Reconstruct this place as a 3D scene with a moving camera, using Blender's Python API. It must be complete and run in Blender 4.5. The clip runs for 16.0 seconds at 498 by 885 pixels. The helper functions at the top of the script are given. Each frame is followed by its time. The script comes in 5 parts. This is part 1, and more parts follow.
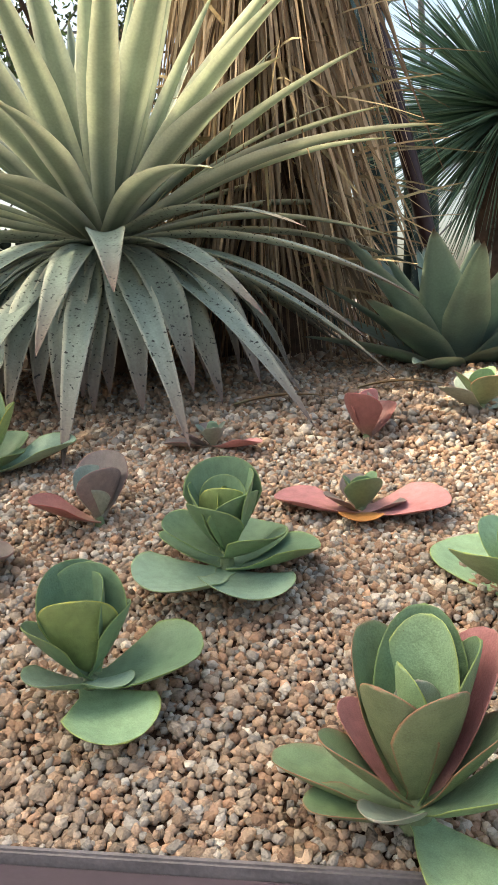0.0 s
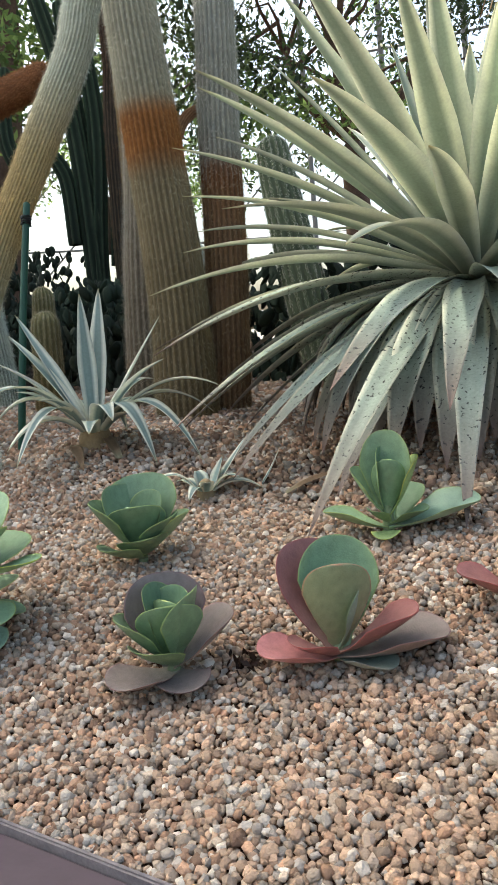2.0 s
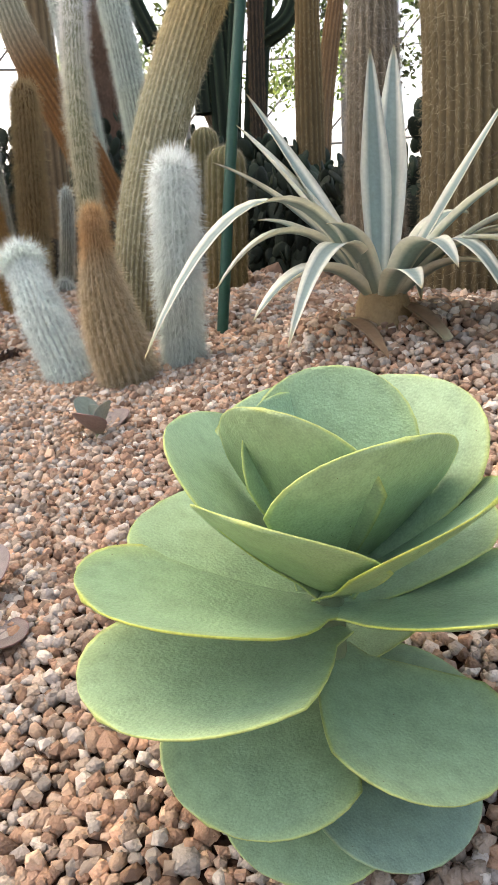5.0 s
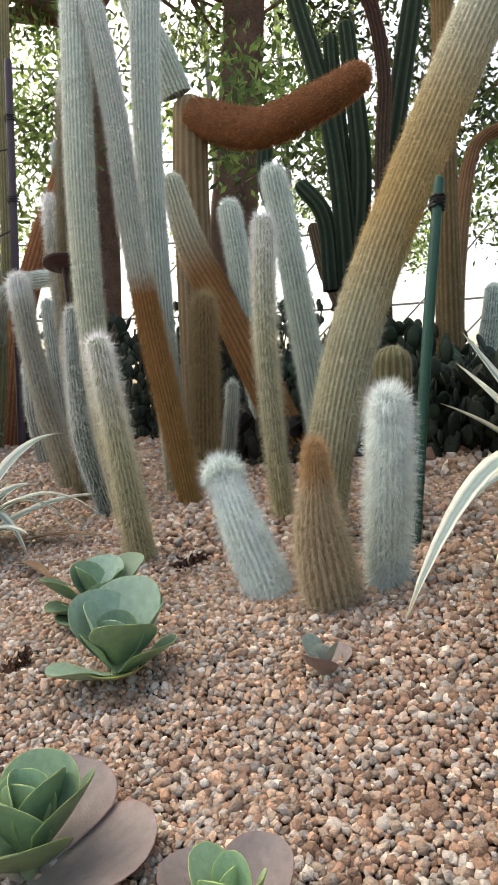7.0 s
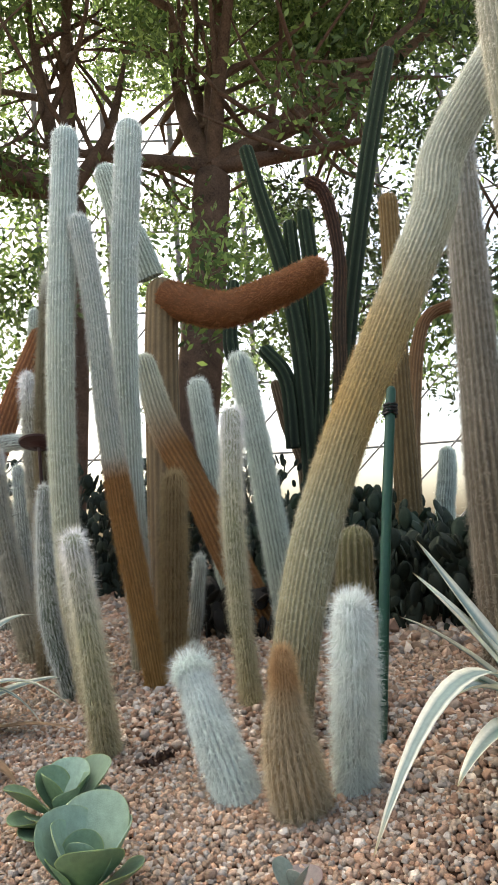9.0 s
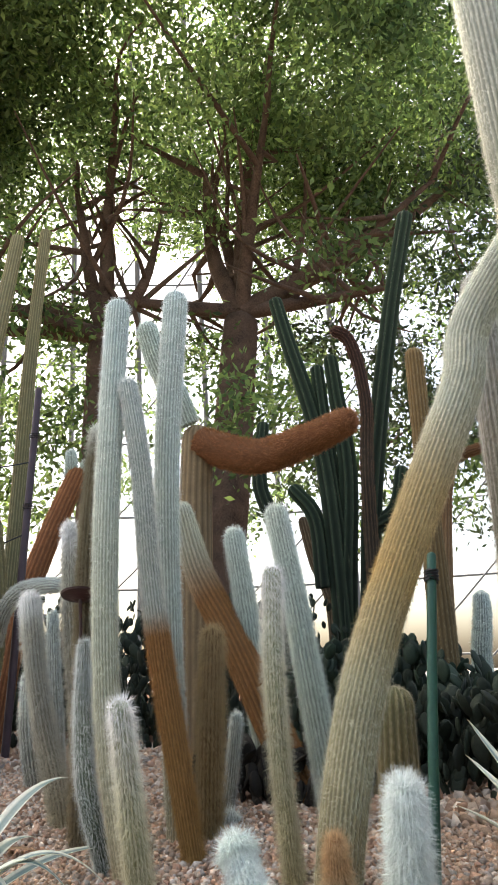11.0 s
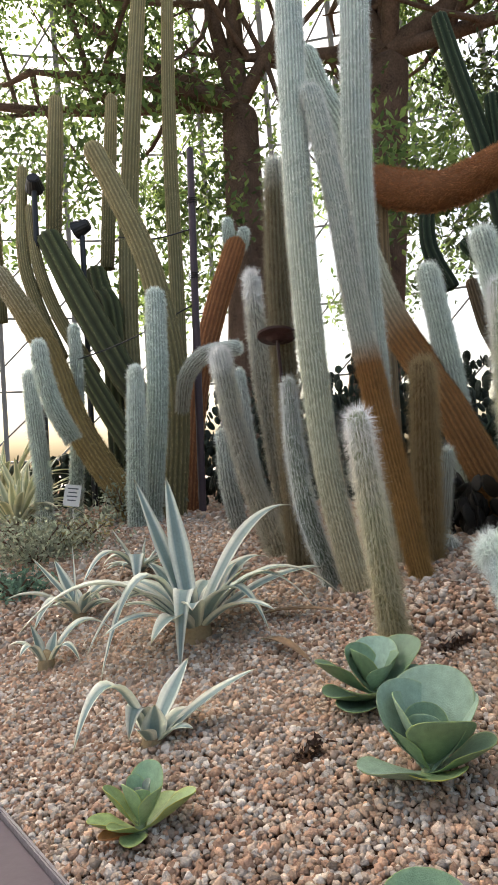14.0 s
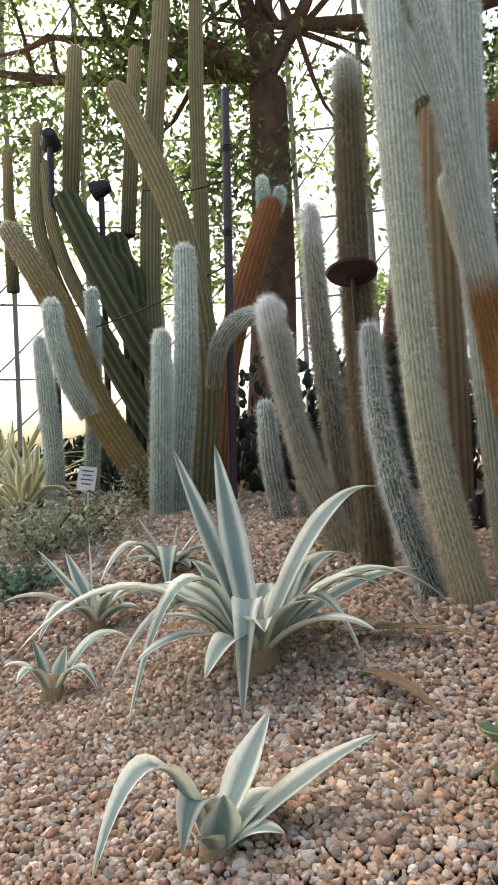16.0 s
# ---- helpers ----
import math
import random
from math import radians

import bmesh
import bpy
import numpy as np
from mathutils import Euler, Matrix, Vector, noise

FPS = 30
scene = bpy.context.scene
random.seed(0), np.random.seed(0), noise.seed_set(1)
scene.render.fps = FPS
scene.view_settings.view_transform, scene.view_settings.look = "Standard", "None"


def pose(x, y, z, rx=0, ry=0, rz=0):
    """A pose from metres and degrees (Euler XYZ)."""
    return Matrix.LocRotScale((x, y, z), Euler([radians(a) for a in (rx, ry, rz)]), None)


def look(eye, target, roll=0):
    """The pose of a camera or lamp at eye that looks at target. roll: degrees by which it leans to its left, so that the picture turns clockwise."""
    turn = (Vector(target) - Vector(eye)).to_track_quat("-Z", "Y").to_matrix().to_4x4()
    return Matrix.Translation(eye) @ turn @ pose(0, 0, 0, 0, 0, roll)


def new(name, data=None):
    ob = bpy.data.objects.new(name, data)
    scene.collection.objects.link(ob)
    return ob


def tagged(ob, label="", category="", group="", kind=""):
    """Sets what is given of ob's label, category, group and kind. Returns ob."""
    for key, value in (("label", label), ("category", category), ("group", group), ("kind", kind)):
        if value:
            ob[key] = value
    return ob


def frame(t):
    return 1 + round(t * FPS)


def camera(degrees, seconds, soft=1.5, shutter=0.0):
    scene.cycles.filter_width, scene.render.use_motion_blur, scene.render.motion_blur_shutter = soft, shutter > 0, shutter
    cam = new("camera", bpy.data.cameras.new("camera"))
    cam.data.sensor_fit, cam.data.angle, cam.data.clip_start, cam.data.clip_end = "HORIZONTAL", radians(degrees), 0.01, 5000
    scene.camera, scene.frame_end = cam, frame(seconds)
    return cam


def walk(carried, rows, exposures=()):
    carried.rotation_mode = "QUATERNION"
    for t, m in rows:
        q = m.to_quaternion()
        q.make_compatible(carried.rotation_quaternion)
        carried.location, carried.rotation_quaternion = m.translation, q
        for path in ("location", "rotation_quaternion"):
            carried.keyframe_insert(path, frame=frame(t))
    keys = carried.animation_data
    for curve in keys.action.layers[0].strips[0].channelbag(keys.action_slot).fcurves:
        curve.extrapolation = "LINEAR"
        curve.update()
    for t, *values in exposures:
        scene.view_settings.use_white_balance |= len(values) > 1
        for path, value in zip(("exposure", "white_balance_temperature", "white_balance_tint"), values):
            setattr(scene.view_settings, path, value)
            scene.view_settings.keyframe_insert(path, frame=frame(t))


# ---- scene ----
cam = camera(38.35, 16.0)
PATH = [
    (0, (0.0702, 0.0472, 1.2726), (-0.0625, 2.0055, 0.8885), -2.43),
    (0.5, (0.0541, 0.0643, 1.2767), (-0.3108, 2.0056, 0.9637), -3.00),
    (1, (0.0295, 0.0577, 1.3007), (-0.5614, 1.9564, 1.0866), -2.89),
    (1.5, (-0.0186, 0.0558, 1.3149), (-0.8034, 1.8811, 1.0864), -3.57),
    (2, (-0.1521, 0.0760, 1.3401), (-0.9973, 1.8611, 1.0253), -3.76),
    (2.5, (-0.3248, 0.0876, 1.3331), (-1.1030, 1.8970, 0.9863), -5.57),
    (3, (-0.4278, 0.1335, 1.3095), (-1.1850, 1.9383, 0.8984), -5.60),
    (3.5, (-0.5258, 0.2719, 1.2539), (-1.3455, 2.0400, 0.8046), -6.04),
    (4, (-0.5891, 0.3625, 1.2194), (-1.5384, 2.0518, 0.7243), -6.17),
    (4.5, (-0.6769, 0.4074, 1.2008), (-1.7509, 2.0028, 0.6519), -5.65),
    (5, (-0.8010, 0.4672, 1.2003), (-1.8258, 2.1026, 0.6757), -2.47),
    (5.2, (-0.8385, 0.4811, 1.1961), (-1.8790, 2.1118, 0.6880), -2.67),
    (7.3, (-0.9508, 0.3865, 1.3388), (-2.2419, 1.9132, 1.2890), -1.95),
    (7.5, (-0.9551, 0.3832, 1.3477), (-2.2566, 1.9018, 1.3374), -1.84),
    (8, (-0.9444, 0.3669, 1.3721), (-2.2544, 1.8764, 1.4449), -2.21),
    (8.5, (-0.9300, 0.3515, 1.3889), (-2.1702, 1.9107, 1.5645), -1.93),
    (8.7, (-0.9172, 0.3457, 1.4021), (-2.1140, 1.9342, 1.6126), -1.86),
    (10.8, (-0.8845, 0.2617, 1.4789), (-2.0269, 1.7985, 2.0561), -2.01),
    (11, (-0.8931, 0.2518, 1.4828), (-2.0566, 1.7586, 2.0958), -1.50),
    (11.5, (-0.9158, 0.2267, 1.4944), (-2.1551, 1.6571, 2.1408), -0.67),
    (12, (-0.9601, 0.2175, 1.4855), (-2.3046, 1.5720, 2.0835), -0.32),
    (12.5, (-1.0170, 0.2163, 1.4659), (-2.4773, 1.4913, 1.9578), -0.52),
    (13, (-1.0517, 0.2299, 1.4307), (-2.5364, 1.5258, 1.7720), -1.50),
    (13.5, (-1.0844, 0.2424, 1.3913), (-2.6015, 1.5275, 1.6082), -3.08),
    (14, (-1.1233, 0.2625, 1.3589), (-2.6504, 1.5527, 1.4193), -3.22),
    (14.5, (-1.1997, 0.3060, 1.3298), (-2.7520, 1.5670, 1.3207), -4.45),
    (15, (-1.3275, 0.3805, 1.3098), (-2.8447, 1.6807, 1.2236), -4.76),
    (15.5, (-1.4242, 0.4267, 1.3215), (-2.9584, 1.7097, 1.3373), -3.47),
    (16, (-1.5221, 0.4465, 1.3152), (-3.0723, 1.7094, 1.3586), -2.18),
]
EXPOSURES = [(0, 1.85, 7300, 3), (1, 1.92, 6800, 2), (2.2, 2.0, 6700, 2), (3.5, 2.55, 7000, 2), (5, 2.5, 7500, 12), (8, 2.15, 7300, 6), (11, 2.3, 7100, 8), (12.5, 2.18, 7200, 7), (14, 2.05, 7300, 8), (16, 2.05, 7300, 8)]
walk(cam, [(t, look(eye, target, roll)) for t, eye, target, roll in PATH], EXPOSURES)
SUN_EL, SUN_AZ, SUN, SKY = 58, -80, 3.4, 0.12

# ---- light ----
world = bpy.data.worlds.new("sky")
scene.world = world
world.use_nodes = True
wn = world.node_tree.nodes
sky = wn.new("ShaderNodeTexSky")
sky.sky_type = "NISHITA"
sky.sun_disc = False
sky.sun_elevation = radians(SUN_EL)
sky.sun_rotation = radians(SUN_AZ)
sky.air_density, sky.dust_density = 1.0, 6.0
wn["Background"].inputs["Strength"].default_value = SKY
world.node_tree.links.new(sky.outputs["Color"], wn["Background"].inputs["Color"])
sun_data = bpy.data.lights.new("sun", "SUN")
sun_data.energy, sun_data.angle, sun_data.color = SUN, radians(2.0), (1.0, 0.92, 0.8)
sun = new("sun", sun_data)
az = radians(SUN_AZ)
toward = Vector((math.sin(az) * math.cos(radians(SUN_EL)), math.cos(az) * math.cos(radians(SUN_EL)), math.sin(radians(SUN_EL))))
sun.matrix_world = look(toward * 60, (0, 0, 0))

# ---- materials ----
def material(name, rough=0.6, spec=0.4, bump=0.0, bump_scale=200.0, base=None, tone=0.0, tone_scale=8.0, island=0.0, rnd=0.0,
             metal=0.0, thin=0.0, blotch=None, blotch_scale=30.0, blotch_at=0.62):
    """Principled material on the mesh's own colours ("tone") or a base colour, with noise at two scales, blotches and relief."""
    m = bpy.data.materials.new(name)
    m.use_nodes = True
    nt = m.node_tree
    n, link = nt.nodes, nt.links.new
    p = n["Principled BSDF"]
    p.inputs["Roughness"].default_value = rough
    p.inputs["Specular IOR Level"].default_value = spec
    p.inputs["Metallic"].default_value = metal
    if base is None:
        a = n.new("ShaderNodeAttribute")
        a.attribute_name = "tone"
        col = a.outputs["Color"]
    else:
        c = n.new("ShaderNodeRGB")
        c.outputs[0].default_value = (*base, 1)
        col = c.outputs[0]
    co = n.new("ShaderNodeTexCoord").outputs["Object"]
    if tone:
        big, fine = n.new("ShaderNodeTexNoise"), n.new("ShaderNodeTexNoise")
        for tex, sc in ((big, tone_scale), (fine, tone_scale * 9)):
            tex.inputs["Scale"].default_value = sc
            tex.inputs["Detail"].default_value = 4
            link(co, tex.inputs["Vector"])
        mix = n.new("ShaderNodeMath")
        mix.operation = "ADD"
        link(big.outputs["Fac"], mix.inputs[0])
        link(fine.outputs["Fac"], mix.inputs[1])
        rng = n.new("ShaderNodeMapRange")
        rng.inputs["From Min"].default_value, rng.inputs["From Max"].default_value = 0.6, 1.4
        rng.inputs["To Min"].default_value, rng.inputs["To Max"].default_value = 1 - tone, 1 + tone
        link(mix.outputs[0], rng.inputs["Value"])
        hsv = n.new("ShaderNodeHueSaturation")
        link(rng.outputs[0], hsv.inputs["Value"])
        link(col, hsv.inputs["Color"])
        col = hsv.outputs["Color"]
    if island or rnd:
        src = n.new("ShaderNodeNewGeometry").outputs["Random Per Island"] if island else n.new("ShaderNodeObjectInfo").outputs["Random"]
        amount = island or rnd
        rng = n.new("ShaderNodeMapRange")
        rng.inputs["To Min"].default_value, rng.inputs["To Max"].default_value = 1 - amount, 1 + amount
        link(src, rng.inputs["Value"])
        hsv = n.new("ShaderNodeHueSaturation")
        link(rng.outputs[0], hsv.inputs["Value"])
        link(col, hsv.inputs["Color"])
        col = hsv.outputs["Color"]
    if blotch:
        tex = n.new("ShaderNodeTexNoise")
        tex.inputs["Scale"].default_value, tex.inputs["Detail"].default_value = blotch_scale, 5
        link(co, tex.inputs["Vector"])
        rng = n.new("ShaderNodeMapRange")
        rng.inputs["From Min"].default_value, rng.inputs["From Max"].default_value = blotch_at, blotch_at + 0.05
        link(tex.outputs["Fac"], rng.inputs["Value"])
        mx = n.new("ShaderNodeMix")
        mx.data_type = "RGBA"
        mx.inputs[7].default_value = (*blotch, 1)
        link(rng.outputs[0], mx.inputs[0])
        link(col, mx.inputs[6])
        col = mx.outputs[2]
    link(col, p.inputs["Base Color"])
    if bump:
        tex = n.new("ShaderNodeTexNoise")
        tex.inputs["Scale"].default_value, tex.inputs["Detail"].default_value = bump_scale, 3
        link(co, tex.inputs["Vector"])
        b = n.new("ShaderNodeBump")
        b.inputs["Strength"].default_value, b.inputs["Distance"].default_value = bump, 0.004
        link(tex.outputs["Fac"], b.inputs["Height"])
        link(b.outputs["Normal"], p.inputs["Normal"])
    if thin:
        tr, mixs = n.new("ShaderNodeBsdfTranslucent"), n.new("ShaderNodeMixShader")
        link(col, tr.inputs["Color"])
        mixs.inputs[0].default_value = thin
        link(p.outputs[0], mixs.inputs[1])
        link(tr.outputs[0], mixs.inputs[2])
        link(mixs.outputs[0], n["Material Output"].inputs["Surface"])
    return m

SKIN = material("cactus_skin", 0.75, 0.2, 0.5, 260, tone=0.22, tone_scale=14)
SPINE = material("cactus_spine", 0.6, 0.3, tone=0.15, tone_scale=40, thin=0.35)
PADDLE = material("paddle_leaf", 0.5, 0.35, 0.22, 60, tone=0.26, tone_scale=11, rnd=0.14, blotch=(0.10, 0.07, 0.03), blotch_scale=70, blotch_at=0.715)
BLADE = material("agave_blade", 0.5, 0.35, 0.25, 160, tone=0.14, tone_scale=22, rnd=0.12, thin=0.38)
OLDBLADE = material("old_agave_blade", 0.6, 0.3, 0.3, 160, tone=0.2, tone_scale=22, rnd=0.15, blotch=(0.03, 0.03, 0.028), blotch_scale=130, blotch_at=0.61)
DRY = material("dry_leaf", 0.85, 0.15, 0.3, 120, island=0.45, tone=0.2, tone_scale=10, thin=0.3)
GREENBLADE = material("green_blade", 0.5, 0.35, 0.1, 90, island=0.3, thin=0.1)
BARK = material("bark", 0.9, 0.15, 1.0, 22, base=(0.11, 0.072, 0.052), tone=0.6, tone_scale=5)
LEAF = material("tree_leaf", 0.5, 0.35, island=0.5, thin=0.6)
PAD = material("cactus_pad", 0.7, 0.2, 0.4, 150, tone=0.25, tone_scale=12, island=0.25)
STONE = material("gravel_stone", 0.75, 0.25, 0.6, 500, island=0.28, tone=0.18, tone_scale=60)
SOIL = material("gravel_bed", 0.95, 0.1, 1.0, 130, base=(0.10, 0.055, 0.034), tone=0.4, tone_scale=9)
KERB = material("kerb_paint", 0.55, 0.35, 0.15, 60, base=(0.08, 0.058, 0.07), tone=0.12, tone_scale=6)
KERBEDGE = material("kerb_edge_metal", 0.45, 0.5, 0.4, 90, base=(0.2, 0.175, 0.175), tone=0.3, tone_scale=30)
CONCRETE = material("path_paving", 0.85, 0.25, 0.3, 60, base=(0.16, 0.15, 0.14), tone=0.15, tone_scale=3)
STEEL = material("grey_steel", 0.5, 0.4, base=(0.12, 0.125, 0.13), tone=0.05, tone_scale=2)
GREENPAINT = material("green_painted_stake", 0.5, 0.4, 0.2, 80, base=(0.012, 0.06, 0.035), tone=0.25, tone_scale=20)
REDPAINT = material("dark_red_stake", 0.45, 0.4, 0.3, 60, base=(0.036, 0.014, 0.014), tone=0.3, tone_scale=14)
PURPLE = material("dark_plum_post", 0.5, 0.4, 0.2, 60, base=(0.05, 0.03, 0.035), tone=0.25, tone_scale=12)
BLACK = material("black_plastic", 0.45, 0.4, 0.1, 60, base=(0.012, 0.012, 0.013), tone=0.1)
CARD = material("plant_card", 0.6, 0.3, base=(0.75, 0.74, 0.68), tone=0.05)
INK = material("card_ink", 0.7, 0.2, base=(0.12, 0.12, 0.12))

# ---- mesh helpers ----
# low heaps of gravel round the foot of some agaves: place, height, spread
MOUNDS = ((-1.156, 1.41, 0.055, 0.05), (-2.39, 1.16, 0.035, 0.05), (-2.1, 0.87, 0.016, 0.02))


def rise(x, y):
    """Height of the gravel bed: a bank that climbs from the kerb and flattens."""
    d = y - 0.5 + 0.07 * x
    s = 0.12
    m = -s * np.log(np.exp(-np.clip(d, -2, 30) / s) + math.exp(-1.15 / s))
    heap = sum(h * np.exp(-((x - u) ** 2 + (y - v) ** 2) / w) for u, v, h, w in MOUNDS)
    return 0.87 + heap + 0.21 * m + 0.006 * np.sin(7.1 * x + 2.3 * y) * np.clip(d * 3, 0, 1) + 0.005 * np.sin(11 * y - 5 * x) * np.clip(d * 3, 0, 1)


def link_mesh(name, verts, faces, mat, parent=None, tone=None, label="", smooth=True):
    """One mesh object from plain arrays, with point colours where given."""
    me = bpy.data.meshes.new(name)
    faces = np.asarray(faces)
    verts = np.asarray(verts, dtype=np.float32)
    k = faces.shape[1]
    me.vertices.add(len(verts))
    me.vertices.foreach_set("co", verts.ravel())
    me.loops.add(faces.size)
    me.loops.foreach_set("vertex_index", faces.ravel().astype(np.int32))
    me.polygons.add(len(faces))
    me.polygons.foreach_set("loop_start", np.arange(0, faces.size, k, dtype=np.int32))
    me.polygons.foreach_set("use_smooth", np.full(len(faces), smooth))
    if tone is not None:
        a = me.attributes.new("tone", "FLOAT_COLOR", "POINT")
        t4 = np.ones((len(verts), 4), dtype=np.float32)
        t4[:, :3] = tone
        a.data.foreach_set("color", t4.ravel())
    me.materials.append(mat)
    me.update(calc_edges=True)
    me.validate()
    ob = new(name, me)
    if parent is not None:
        ob.parent = parent
    if label:
        tagged(ob, label)
    return ob


def part(name, bm, mat, parent, label=""):
    me = bpy.data.meshes.new(name)
    bm.normal_update()
    bm.to_mesh(me)
    bm.free()
    me.materials.append(mat)
    ob = new(name, me)
    ob.parent = parent
    if label:
        tagged(ob, label)
    return ob


def thing(name, at, label, category, group="", kind=""):
    e = new(name)
    e.empty_display_size = 0.05
    e.location = at
    return tagged(e, label, category, group, kind)


def stops(s, table):
    """Colour along 0..1 from a few stops."""
    k = [t[0] for t in table]
    return np.stack([np.interp(s, k, [t[1][i] for t in table]) for i in range(3)], -1)


def spline(points, n):
    """Smooth curve through points (Catmull-Rom); the fourth value rides along."""
    P = np.array(points, dtype=float)
    P = np.vstack([2 * P[0] - P[1], P, 2 * P[-1] - P[-2]])
    seg = np.linalg.norm(np.diff(P[1:-1, :3], axis=0), axis=1)
    cum = np.r_[0, np.cumsum(seg)]
    out = []
    for s in np.atleast_1d(n) * cum[-1]:
        i = min(np.searchsorted(cum, s, side="right") - 1, len(seg) - 1)
        u = (s - cum[i]) / seg[i]
        a, b, c, d = P[i:i + 4]
        out.append(0.5 * (2 * b + (c - a) * u + (2 * a - 5 * b + 4 * c - d) * u * u + (3 * b - a - 3 * c + d) * u ** 3))
    return np.array(out), cum[-1]


def ribbed_tube(points, ribs=0, depth=0.06, sides=0, step=0.03, round_tip=True, flat_tip=False):
    """Ring grid of a tube along points (x, y, z, radius), with ribs and a rounded tip."""
    L = np.linalg.norm(np.diff(np.array(points)[:, :3], axis=0), axis=1).sum()
    rt = points[-1][3]
    body = max(4, int(L / step))
    cut = max(0.3, 1 - rt / L) if round_tip else 1.0
    s = np.linspace(0, cut, body)
    if round_tip:
        s = np.r_[s, cut + (1 - cut) * np.sin(np.linspace(0, math.pi / 2, 7)[1:])]
    c, _ = spline(points, s)
    r = np.maximum(c[:, 3], 0.003)
    if round_tip:
        x = np.clip((s - cut) / max(1 - cut, 1e-6), 0, 1)
        r = r * np.sqrt(np.maximum(1 - x ** 2, 0.0004))
    tan = np.gradient(c[:, :3], axis=0)
    tan /= np.linalg.norm(tan, axis=1)[:, None]
    ref = np.array([1.0, 0.2, 0.0])
    a = np.cross(tan, ref)
    a /= np.linalg.norm(a, axis=1)[:, None]
    b = np.cross(tan, a)
    m = sides or max(14, ribs * 4)
    th = np.linspace(0, 2 * math.pi, m, endpoint=False)
    wave = 1 + depth * np.cos(ribs * th) if ribs else np.ones(m)
    R = r[:, None] * wave[None]
    V = c[:, None, :3] + R[..., None] * (np.cos(th)[None, :, None] * a[:, None] + np.sin(th)[None, :, None] * b[:, None])
    i = np.arange(len(s) - 1)[:, None] * m
    j = np.arange(m)[None]
    F = np.stack([i + j, i + (j + 1) % m, i + m + (j + 1) % m, i + m + j], -1).reshape(-1, 4)
    return V, F, s, th, c, a, b, r, L


